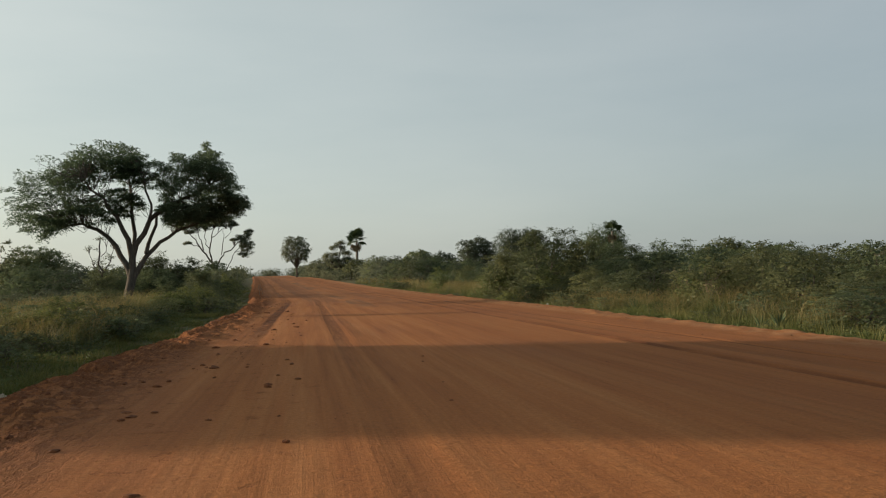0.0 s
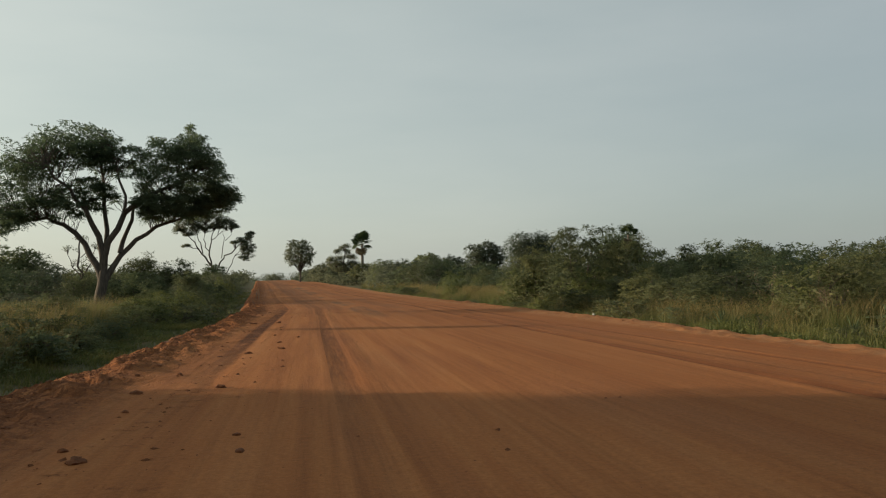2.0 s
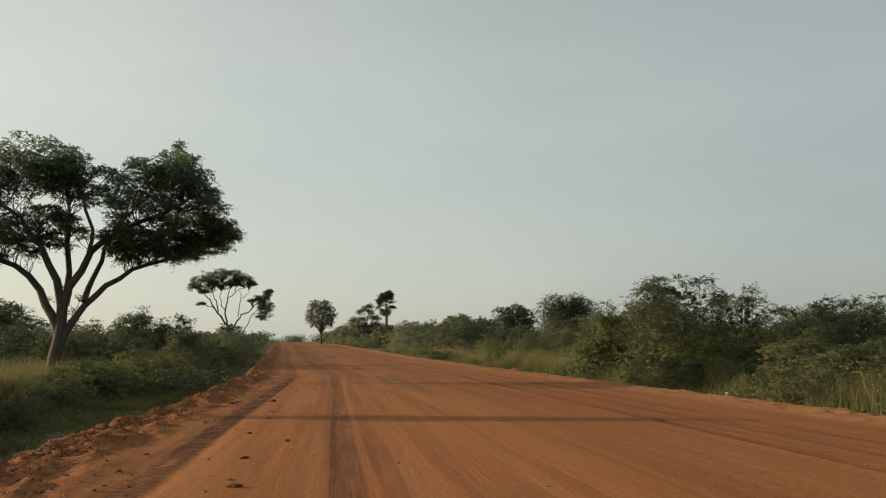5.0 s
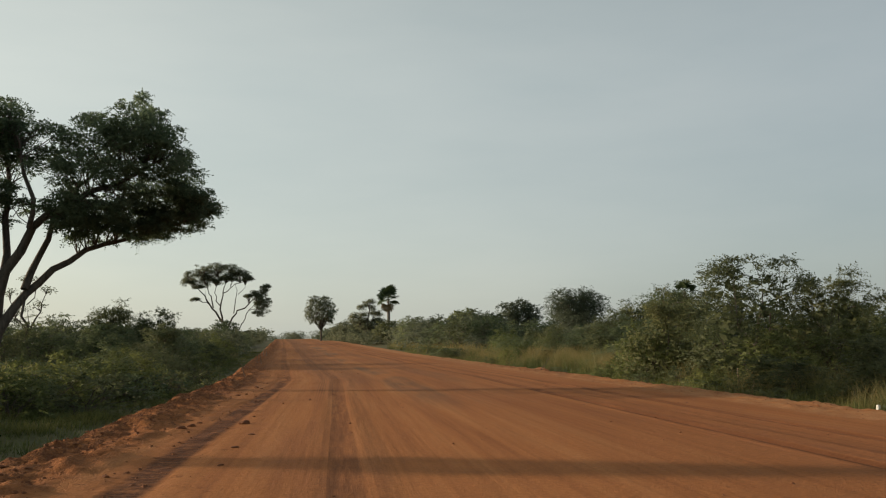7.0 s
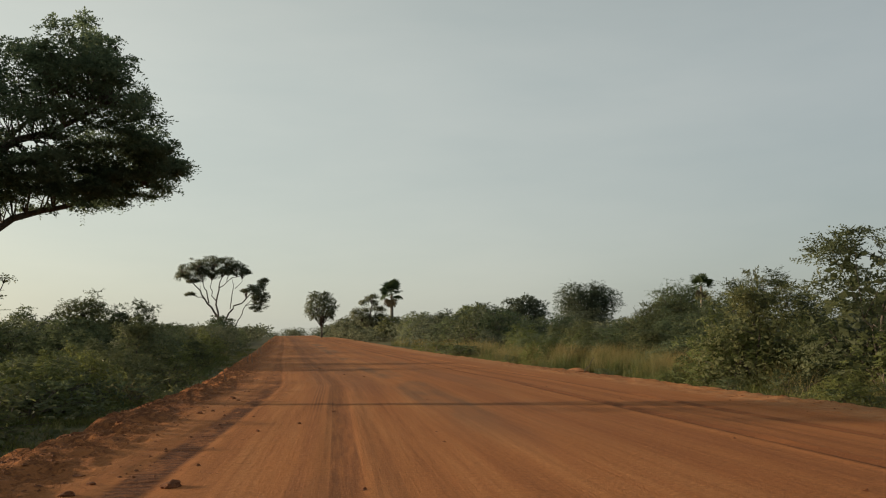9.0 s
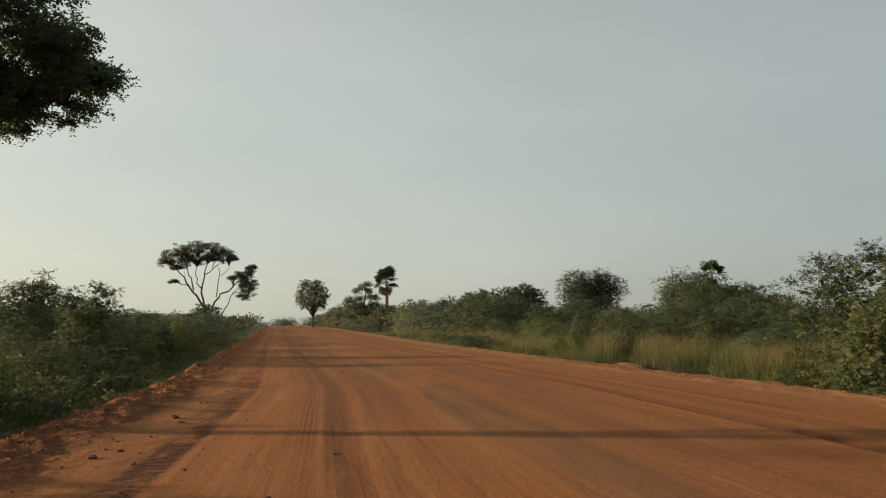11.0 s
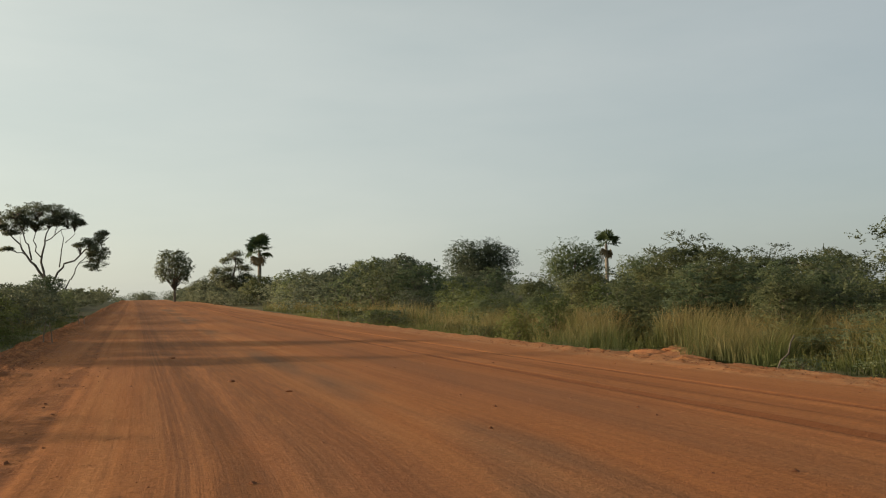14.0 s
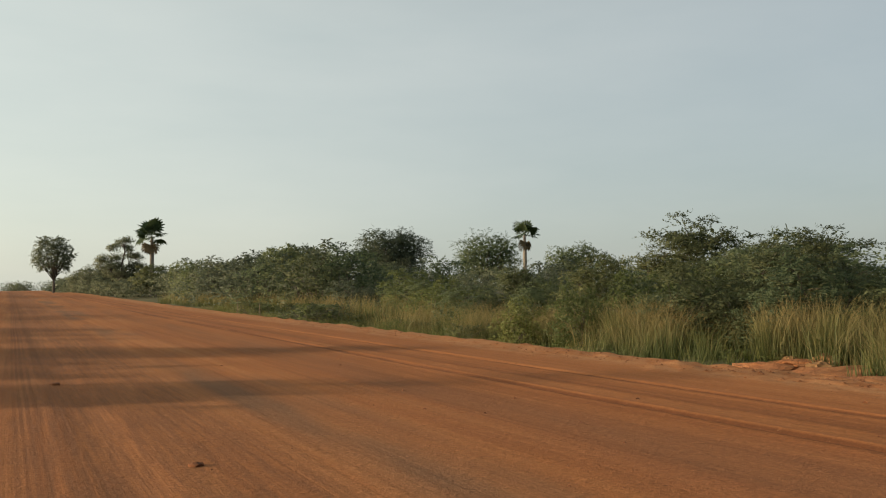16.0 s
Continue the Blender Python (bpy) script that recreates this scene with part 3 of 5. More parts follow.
tagged(new("road", me), "wide red laterite earth road with wheel tracks and crumbled edges", "road", kind="structure")


def road_z(x, y):
    return float(rise(y)) + float(relief(np.array(4.3 + (x - bend(y) - 4.3) / widen(y)), np.array(float(y))))


# ---- trees and bushes ----
TOPS = {}


def dome_bush(name, label, seed, w, h, lobes, sprigs, ln, wd, mat, group, foot=0.06, flat=0.42, size=0.14, cone=0.0, fringe=8, category="bush", pairs=5, fill=11, ragged=0.2):
    """A dense thorn bush: stems that fork under overlapping domed tiers of feathery twigs, with a darker leafy inside."""
    rng = np.random.default_rng(seed)
    thing = new(name)
    tagged(thing, label, category, group)
    k = np.arange(lobes)
    z = foot + (1 - foot) * (k + 0.5) / lobes
    a = k * 2.39996 + rng.normal(0, 0.25, lobes)
    prof = np.where(z > 0.45, np.sqrt(np.clip(1 - ((z - 0.45) / 0.6) ** 2, 0.02, 1)), 0.88 + 0.12 * np.sin(z / 0.45 * math.pi / 2)) * (1 - cone * z)
    lump = 1 + ragged * np.sin(2 * a + seed) + 0.6 * ragged * np.sin(3 * a + 6 * z + seed)
    rr = prof * lump * rng.uniform(0.66, 0.98, lobes)
    tall = 0.9 + 0.5 * ragged * np.sin(2 * a + 1.3 * seed) + 0.06 * rng.normal(size=lobes)
    c = np.stack([np.cos(a) * rr * w / 2, np.sin(a) * rr * w / 2, z * h * tall], -1)
    e = w * size * rng.uniform(0.6, 1.25, (lobes, 1)) * (1.1 - 0.35 * z[:, None])
    r = e * (1, 1, flat)
    c2, r2 = c * (0.62, 0.62, 0.88), e * (1.3, 1.3, 0.95)
    wood, nodes = [], []
    for j in range(6):
        tip = c2[rng.integers(lobes // 2, lobes)]
        path = wander(rng, (rng.normal() * 0.01, rng.normal() * 0.01, 0), tip, 0.1, 5)
        nodes += list(path[1:])
        wood.append(tube(path, np.linspace(0.014 * h + 0.008, 0.008, len(path)), 4))
        for i in range(4):
            near = c[np.argsort(np.linalg.norm(c - path[3], axis=1))[rng.integers(1, 9)]]
            wood.append(tube(wander(rng, path[2 + i % 3], near, 0.08, 3), [0.005 * h, 0.004 * h, 0.008, 0.004], 3))
    top = np.argsort(c[:, 2])[-max(3, lobes // 4):]
    ft, fr = [], []
    for j in range(fringe):
        q = c[top[rng.integers(len(top))]]
        p0 = nodes[np.argmin(np.linalg.norm(np.array(nodes) - q, axis=1))]
        p1 = q + np.array([rng.normal() * 0.07 * w, rng.normal() * 0.07 * w, h * rng.uniform(0.05, 0.11)])
        wood.append(tube(wander(rng, p0, p1, 0.05, 2), [0.012, 0.009, 0.005], 3))
        ft.append(p1)
        fr.append((w * 0.055, w * 0.055, w * 0.014))
    c3, r3 = (np.concatenate([c, ft]), np.concatenate([r, fr])) if fringe else (c, r)
    sets = [(leaves(rng, c2, r2, fill, w * 0.06, w * 0.034)[0], c2, r2),
            (sprays(rng, c3, r3, sprigs, pairs, w * 0.07, ln, wd, 0.2, True)[0], c3, r3)]
    part("trunk", sheet("trunk", *join(wood), M_BARK), thing, "crooked many-stemmed grey-brown wood")
    part("crown", leafy_mesh("crown", sets, mat, (0, 0, h * 0.35)), thing)
    TOPS[thing.name] = float(np.percentile(sets[1][0][:, 2], 99.7))
    return thing


def limb(rng, pts, r0, r1, sides=8, bow=0.04):
    pts = np.array(pts, float)
    out = [pts[0]]
    for a, b in zip(pts[:-1], pts[1:]):
        ln = np.linalg.norm(b - a)
        mid = (a + b) / 2 + rng.normal(size=3) * ln * bow
        out += [mid, b]
    return tube(out, np.linspace(r0, r1, len(out)), sides)


def big_tree():
    """The wide flat-topped tree beside the road: bole, main limbs and a crown of two lobes."""
    rng = np.random.default_rng(11)
    bx, by = -15.5, 76.0
    z0 = float(ground_z(bx, by))
    thing = new("acacia_tree")
    thing.matrix_world = pose(bx, by, z0 - 0.1)
    tagged(thing, "tall spreading acacia with dark feathery two-lobed crown", "tree")

    def p(x, z, d=0.0):
        return (x - bx, d, z - z0 + 0.1)

    bole = [p(-15.95, z0 - 0.3), p(-15.85, 0.4), p(-15.7, 1.5), p(-15.45, 2.6), p(-15.4, 3.5)]
    part("trunk", sheet("trunk", *tube(bole, [0.56, 0.42, 0.37, 0.38, 0.28], 12), M_BARK), thing, "rough grey-brown forked bole")
    limbs = [
        ([p(-15.5, 2.7), p(-15.9, 3.9, 0.1), p(-16.8, 5.5, 0.5), p(-18.4, 7.0, 0.9), p(-19.8, 7.6, 1.6), p(-22.0, 7.5, 2.6)], 0.30, 0.07),
        ([p(-15.4, 3.2), p(-15.6, 6.0, -0.4), p(-16.4, 8.0, -1.0), p(-17.3, 9.5, -1.6), p(-18.6, 10.9, -2.4)], 0.27, 0.07),
        ([p(-15.4, 3.3), p(-15.3, 5.0, 0.3), p(-15.6, 8.4, 1.2), p(-15.8, 10.6, 2.0), p(-16.4, 12.4, 2.6)], 0.24, 0.06),
    ]
    limbs += [
        ([p(-15.4, 3.3), p(-15.0, 5.6, -0.2), p(-13.8, 7.7, -0.3), p(-12.3, 8.7, -0.4), p(-10.1, 9.8, -0.2), p(-8.4, 11.0, 0.3)], 0.29, 0.07),
        ([p(-15.45, 2.5), p(-14.95, 3.4, 0.1), p(-14.3, 4.6, 0.6), p(-13.2, 5.8, 0.9), p(-11.8, 6.8, 1.3), p(-10.2, 7.4, 2.2), p(-7.4, 8.4, 2.8)], 0.27, 0.06),
        ([p(-14.3, 4.8, 0.4), p(-14.0, 6.2, 1.0), p(-13.6, 8.2, 1.9), p(-12.6, 10.2, 2.6), p(-11.2, 11.8, 3.2)], 0.19, 0.05),
        ([p(-13.8, 7.6, -0.8), p(-13.5, 8.9, -1.2), p(-14.0, 10.8, -1.6), p(-14.3, 12.2, -2.0)], 0.13, 0.04),
    ]
    ends = []
    for pts, r0, r1 in limbs:
        part("limb", sheet("limb", *limb(rng, pts, r0, r1, 8, 0.06), M_BARK), thing)
        ends += [np.array(a) + (np.array(e) - np.array(a)) * s for a, e in zip(pts[2:-1], pts[3:]) for s in (0.0, 0.25, 0.5, 0.75, 1.0)]
    ends = np.array(ends)
    # clumps of the lobes: x, z, half width
    far_lobe = ((-17.3, 13.35, 1.7), (-15.6, 13.3, 1.5), (-19.2, 12.9, 1.7), (-21.0, 11.9, 1.6), (-22.8, 10.8, 1.7), (-24.2, 9.7, 1.5), (-24.0, 8.3, 1.5), (-22.0, 8.0, 1.5), (-20.4, 8.2, 1.4),
                (-18.9, 10.9, 1.5), (-20.9, 9.9, 1.6), (-17.4, 11.8, 1.4), (-15.9, 11.8, 1.2), (-18.3, 9.0, 1.2), (-16.6, 9.9, 1.0), (-22.8, 7.3, 1.1), (-19.6, 8.9, 1.2), (-17.7, 8.0, 0.9), (-16.3, 8.5, 0.8), (-14.9, 12.3, 1.0), (-14.6, 11.3, 0.9), (-15.0, 9.3, 0.7), (-21.4, 7.2, 0.9), (-19.8, 12.2, 1.3), (-18.0, 12.8, 1.3), (-16.3, 12.6, 1.2), (-21.8, 11.1, 1.2))
    near_lobe = ((-9.0, 12.85, 1.0), (-9.7, 12.4, 1.1), (-10.7, 12.4, 1.3), (-12.0, 12.1, 1.3), (-13.3, 12.2, 1.2), (-8.0, 12.1, 1.1), (-7.3, 10.9, 1.2), (-7.0, 9.6, 0.9), (-9.5, 11.0, 1.6), (-11.2, 10.6, 1.5),
                 (-8.8, 9.6, 1.5), (-10.6, 9.2, 1.4), (-7.6, 9.0, 1.1), (-12.6, 10.6, 1.2), (-12.2, 9.2, 1.0), (-9.3, 9.1, 0.8), (-6.7, 9.5, 0.8), (-11.2, 8.5, 0.8), (-12.4, 8.3, 0.7), (-10.2, 8.4, 0.6), (-8.2, 10.6, 1.2), (-6.9, 9.9, 1.0), (-6.0, 9.3, 0.8), (-7.9, 12.0, 1.0), (-7.0, 11.0, 0.9), (-5.6, 9.0, 0.7), (-6.3, 8.5, 0.7), (-7.4, 8.1, 0.6), (-8.7, 8.0, 0.6), (-9.6, 8.4, 0.9), (-8.0, 8.6, 0.9), (-11.4, 8.1, 0.8), (-10.9, 7.6, 0.6), (-9.5, 7.7, 0.6), (-12.2, 7.5, 0.5), (-8.4, 7.8, 0.5), (-10.2, 11.8, 1.1))
    for lobe in (far_lobe, near_lobe):
        c, r = [], []
        for x, z, s in lobe:
            tip = x > -9.2 and z < 10.3
            if tip:
                x, z = x - 0.3 - 0.14 * (x + 9.2), z + 0.1
            tiers = z + s * np.array([-0.4, 0.02, 0.42])
            for k in range(13 if lobe is far_lobe else 10):
                q = np.array(p(x + np.clip(rng.normal(), -1.5, 1.5) * 0.5 * s, tiers[k % 3] + rng.normal() * 0.1, np.clip(rng.normal(), -1.6, 1.6) * (1.3 if tip else 1.7) + (2.2 if tip else 0.0)))
                e = s * (0.42 + 0.3 * rng.random())
                c.append(q)
                r.append((e, e, e * 0.3))
        for x, z, d in ((-9.4, 7.6, 2.2), (-7.8, 8.1, 2.6), (-6.0, 8.9, 1.0), (-5.9, 9.2, 0.4), (-22.8, 6.8, 1.0), (-11.6, 13.2, 1.0), (-8.8, 13.6, 0.0), (-8.6, 13.4, 0.4)):
            if (x < -15) == (lobe is far_lobe):
                for k in range(3):
                    c.append(np.array(p(x + rng.normal() * 0.35, z + rng.normal() * 0.3, d + rng.normal() * 0.5)))
                    r.append((0.32, 0.32, 0.30))
        c, r = np.array(c), np.array(r)
        twigs = []
        for q in c:
            e = ends[np.argmin(np.linalg.norm(ends - q + (0, 0, 0.8), axis=1))]
            twigs.append(tube(wander(rng, e, q, 0.16, 4), [0.034, 0.026, 0.02, 0.013, 0.006], 4))
        part("branchwork", sheet("branchwork", *join(twigs), M_BARK), thing)
        v, f = join([sprays(rng, c, r, 26, 5, 0.3, 0.125, 0.066, 0.35, True), leaves(rng, c, r * (0.8, 0.8, 0.7), 26, 0.17, 0.09)])
        part("foliage", sheet("foliage", v, f, M_LEAF_TREE, smooth_shade=False), thing, "dark green feathery foliage in flat tiers")
    return thing


def umbrella_tree(name, label, seed, h, w, lean=0.0, per=260, leafsize=(0.55, 0.2), mat=None, group=""):
    """A flat-topped acacia: bare forking limbs under one thin wide canopy."""
    rng = np.random.default_rng(seed)
    thing = new(name)
    tagged(thing, label, "tree", group)
    fork = np.array([lean * 0.3, 0, h * 0.18])
    part("trunk", sheet("trunk", *tube([(0, 0, -0.3), (lean * 0.1, 0, h * 0.08), tuple(fork)], [h * 0.03, h * 0.024, h * 0.02], 8), M_BARK), thing)
    c, r, twigs = [], [], []
    for k in range(7):
        a = 2 * math.pi * (k + 0.3 * rng.random()) / 7
        q = w * 0.5 * (0.45 + 0.3 * rng.random())
        top = np.array([lean + math.cos(a) * q, math.sin(a) * q, h * (0.72 + 0.08 * rng.random())])
        path = wander(rng, fork, top, -0.06, 6)
        part("limb", sheet("limb", *tube(path, np.linspace(h * 0.013, h * 0.005, len(path)), 6), M_BARK), thing)
        for j in range(7):
            b = a + rng.normal() * 0.6
            q2 = w * 0.5 * math.sqrt(rng.random())
            tip = np.array([lean + math.cos(b) * q2, math.sin(b) * q2, h * (0.95 - 0.2 * (q2 / (w * 0.5)) ** 2 + 0.02 * rng.normal())])
            twigs.append(tube(wander(rng, path[4], tip, 0.05, 3), [h * 0.004, h * 0.003, h * 0.002, h * 0.001], 4))
            c.append(tip)
            r.append((w * 0.11, w * 0.11, h * 0.035))
    part("branchwork", sheet("branchwork", *join(twigs), M_BARK), thing)
    v, f = leaves(rng, c, r, per, *leafsize, 0.4)
    part("canopy", sheet("canopy", v, f, mat or M_LEAF_DARK, smooth_shade=False), thing)
    return thing


def limb_tree(name, label, limbs, clumps, depth, per, leafsize, mat, seed=1, category="tree", thick=7.0, lump=1.0):
    """A tree from its limbs (radii, then points in x and z) and flat leaf clumps (x, z, half width, half height)."""
    rng = np.random.default_rng(seed)
    thing = new(name)
    tagged(thing, label, category)
    joints = []
    for k, (r0, r1, pts) in enumerate(limbs):
        lean = rng.normal() * depth * 0.12
        path = [(x, lean * i, z) for i, (x, z) in enumerate(pts)]
        part("trunk" if k == 0 else "limb", sheet("limb", *limb(rng, path, r0, r1, 7, 0.11), M_BARK), thing)
        joints += [np.array(q) for q in path[1:]]
    joints = np.array(joints)
    c, r, twigs = [], [], []
    for x, z, a, b in clumps:
        for k in range(max(5, int(a * thick))):
            t = rng.random() * 2 * math.pi
            q = math.sqrt(rng.random())
            p = np.array([x + math.cos(t) * q * a * 0.85, math.sin(t) * q * min(a, depth) * 0.85, z + b * (0.9 * (1 - q * q) + 0.45 * rng.normal() - 0.2)])
            c.append(p)
            r.append(lump * np.array((1.2 + 0.6 * rng.random(), 1.2 + 0.6 * rng.random(), 0.55 + 0.3 * rng.random())))
            j = joints[np.argmin(np.linalg.norm((joints - p) * (1, 0.5, 1) + (0, 0, 0.8), axis=1))]
            twigs.append(tube(wander(rng, j, p, 0.06, 3), [0.06, 0.04, 0.03, 0.012], 3))
    for twig in (twigs if len(twigs) < 40 else [join(twigs)]):
        part("branchwork", sheet("branchwork", *twig, M_BARK), thing)
    v, _ = leaves(rng, c, r, per, *leafsize, 0.45)
    part("canopy", crown_sheet("canopy", v, mat, c, r, np.mean(c, 0) - (0, 0, 3.0)), thing)
    return thing


def round_tree(name, label, seed, h, w, base, clumps, per, leafsize, mat, group="", airy=False):
    """A tree with a rounded crown of overlapping domed clumps on a forking trunk; base is the crown's lower edge."""
    rng = np.random.default_rng(seed)
    thing = new(name)
    tagged(thing, label, "tree", group)
    part("trunk", sheet("trunk", *tube([(0, 0, -0.3), (0.1, 0, max(base, 1.0) * 0.5), (0.05, 0.1, max(base, 1.2)), (0, 0, h * 0.6)], [h * 0.03, h * 0.022, h * 0.018, h * 0.008], 8), M_BARK), thing)
    k = np.arange(clumps)
    t = (k + 0.5) / clumps * 1.75 - 0.8
    a = k * 2.39996 + rng.normal(0, 0.3, clumps)
    ring = np.sqrt(np.clip(1 - t ** 2, 0.02, 1))
    d = np.stack([np.cos(a) * ring, np.sin(a) * ring, t], -1) * (1 + 0.13 * np.sin(2 * a + seed) + 0.1 * np.sin(3 * a + 4 * t + seed))[:, None] * rng.uniform(0.72, 1.0, (clumps, 1))
    mid, half = (base + h) / 2, (h - base) / 2
    e = (w * 0.15 if airy else w * 0.13) * rng.uniform(0.6, 1.3, (clumps, 1))
    c = d * (w * 0.42, w * 0.42, half * 0.9) + (0, 0, mid)
    r = e * (1, 1, 0.55)
    forks = [tube(wander(rng, (0, 0, max(base, 1.2) * (0.75 + 0.3 * rng.random())), q, 0.06, 3), [h * 0.011, h * 0.008, h * 0.005, h * 0.001], 4) for q in c[::2]]
    part("branchwork", sheet("branchwork", *join(forks), M_BARK), thing)
    sets = [(sprays(rng, c, r, max(3, per // 6), 4, e.mean() * 0.4, *leafsize, 0.2, True)[0], c, r)]
    if not airy:
        c2, r2 = (c - (0, 0, mid)) * 0.7 + (0, 0, mid), r * (1.2, 1.2, 1.5)
        sets.append((leaves(rng, c2, r2, 9, w * 0.06, w * 0.036)[0], c2, r2))
    part("crown", leafy_mesh("crown", sets, mat, (0, 0, mid - half * 0.3)), thing)
    return thing


def fan_leaf(rng, size):
    """A folded fan with pointed fingers on a stalk along x."""
    verts, faces = [], []
    n = 13
    s = size * 0.7
    for k in range(n):
        a0, a1 = [radians(-110 + 220 * (k + e) / n) for e in (0.04, 0.96)]
        am = (a0 + a1) / 2
        ln = size * (0.85 + 0.15 * math.cos(am)) * (0.92 + 0.16 * rng.random())
        i = len(verts)
        verts += [(s, 0, 0), (s + 0.74 * ln * math.cos(a0), 0.74 * ln * math.sin(a0), 0.04), (s + ln * math.cos(am), ln * math.sin(am), -0.16 * size), (s + 0.74 * ln * math.cos(a1), 0.74 * ln * math.sin(a1), -0.05)]
        faces.append((i, i + 1, i + 2, i + 3))
    i = len(verts)
    verts += [(0, -0.04, 0), (s, -0.02, 0.02), (s, 0.02, 0.02), (0, 0.04, 0)]
    faces.append((i, i + 1, i + 2, i + 3))
    return np.array(verts), np.array(faces)


def palm(x, y, top, size, seed):
    """A fan palm whose head reaches the height top."""
    rng = np.random.default_rng(seed)
    z0 = float(ground_z(x, y))
    h = top - z0 - 3.0
    thing = new("fan_palm")
    thing.matrix_world = pose(x, y, z0 - 0.1)
    tagged(thing, "tall fan palm with bare ringed trunk and ragged head", "palm")
    rings = [(0.1 * math.sin(t * 2), 0.08 * t, h * t) for t in np.linspace(0, 1, 14)]
    part("trunk", sheet("trunk", *tube(rings, [0.42 - 0.13 * t + 0.09 * math.exp(-((t - 0.62) / 0.15) ** 2) + 0.015 * (k % 2) for k, t in enumerate(np.linspace(0, 1, 14))], 10), M_BARK_PALE), thing, "grey ringed palm trunk")
    meshes = [sheet("frond", *fan_leaf(rng, size * 0.5), M_PALM, smooth_shade=False) for _ in range(3)]
    dead = sheet("dead_frond", *fan_leaf(rng, size * 0.5), M_DEAD, smooth_shade=False)
    for k in range(17):
        f = part("frond", meshes[k % 3], thing)
        el = 82 - 98 * ((k + 0.5) / 17) ** 0.9 + rng.normal() * 12
        f.matrix_local = pose(0, 0, h, 0, 0, k * 137.5 + rng.normal() * 14) @ pose(0, 0, 0, rng.normal() * 25, -el, 0) @ Matrix.Scale(rng.uniform(0.8, 1.25), 4)
    for k in range(3):
        f = part("dead_frond", dead, thing, "hanging brown dead frond")
        f.matrix_local = pose(0, 0, h - 0.3, 0, 0, k * 125 + 10) @ pose(0, 0, 0, rng.normal() * 15, 62 + 12 * rng.random(), 0)
    return thing


big_tree()

# ---- single trees that stand out ----
def plant(thing, x, y, scale=(1, 1, 1), turn=0.0, sink=0.05):
    thing.matrix_basis = settle(x, y, scale, turn, sink)
    return thing


plant(limb_tree("umbrella_acacia", "tall flat-topped umbrella acacia with bare forking limbs", (
    (0.42, 0.34, ((0.5, 0.0), (0.4, 2.6), (0.0, 6.2))),
    (0.28, 0.07, ((0.0, 6.0), (-1.7, 8.6), (-3.3, 10.5), (-4.4, 12.6), (-6.4, 14.6), (-8.6, 15.8))),
    (0.12, 0.04, ((-3.3, 10.4), (-5.0, 11.0), (-7.4, 11.7))),
    (0.18, 0.05, ((-2.4, 9.6), (-2.9, 12.6), (-3.9, 15.2), (-5.0, 17.4))),
    (0.26, 0.06, ((0.0, 6.2), (-0.7, 9.2), (-0.4, 11.4), (-0.1, 13.6), (0.6, 15.8), (1.9, 17.8))),
    (0.14, 0.05, ((-0.5, 10.0), (-1.6, 12.4), (-1.8, 15.0), (-1.6, 17.6))),
    (0.12, 0.04, ((-0.1, 13.2), (1.8, 14.6), (4.2, 15.9), (6.0, 16.8))),
    (0.24, 0.07, ((0.7, 4.2), (2.3, 7.2), (3.3, 9.0), (6.3, 10.8), (8.7, 12.2), (10.0, 14.0), (11.6, 14.7))),
    (0.13, 0.04, ((2.8, 8.2), (3.4, 11.5), (4.0, 13.8), (3.7, 15.2))),
    (0.09, 0.03, ((3.9, 13.0), (5.0, 14.0), (5.6, 15.2))),
), ((-1.2, 18.8, 6.6, 1.5), (-6.0, 17.5, 4.4, 1.3), (3.8, 17.8, 3.8, 1.1), (-8.6, 16.0, 2.4, 0.9), (-3.6, 16.4, 3.4, 0.8), (1.2, 16.9, 3.2, 0.7), (6.2, 16.8, 1.6, 0.5), (-5.8, 14.9, 1.9, 0.4), (-6.9, 11.8, 1.3, 0.25), (11.0, 14.8, 1.3, 0.5), (6.6, 12.5, 1.0, 0.25)), 8.0, 44, (0.32, 0.15), M_LEAF_HAZY, 3, thick=19.0, lump=0.62), -28.5, 262, (1, 1, 1.045))
plant(limb_tree("ragged_tree", "small leaning tree with drooping ragged crown beside umbrella acacia", (
    (0.18, 0.12, ((5.3, 0.0), (5.3, 2.6), (5.5, 5.6))),
    (0.12, 0.05, ((5.5, 5.6), (6.3, 7.6), (7.7, 9.3), (9.0, 10.6))),
    (0.08, 0.03, ((7.0, 8.6), (9.0, 9.0), (10.6, 8.6))),
    (0.06, 0.02, ((8.8, 10.4), (10.2, 11.6), (11.2, 11.8))),
), ((9.9, 11.9, 2.1, 1.3), (10.9, 10.8, 2.0, 1.4), (9.4, 10.3, 1.5, 1.0), (10.6, 9.2, 1.7, 1.1), (10.1, 7.7, 1.1, 0.8), (8.2, 12.5, 1.1, 0.5), (10.9, 13.2, 1.3, 0.8), (8.9, 8.2, 0.6, 0.5)), 3.0, 60, (0.28, 0.13), M_LEAF_HAZY, 8, thick=13.0, lump=0.6), -28.5, 258, (1, 1, 1.07))
plant(round_tree("lone_round_tree", "lone tree with round dense crown by the far road", 6, 18.0, 13.2, 5.2, 60, 150, (0.5, 0.26), M_LEAF_HAZY, airy=True), -5.3, 400, (1, 1, 1.09))
palm(15.0, 268, 17.6, 4.4, 4)
palm(92.4, 250, 17.9, 4.1, 9)
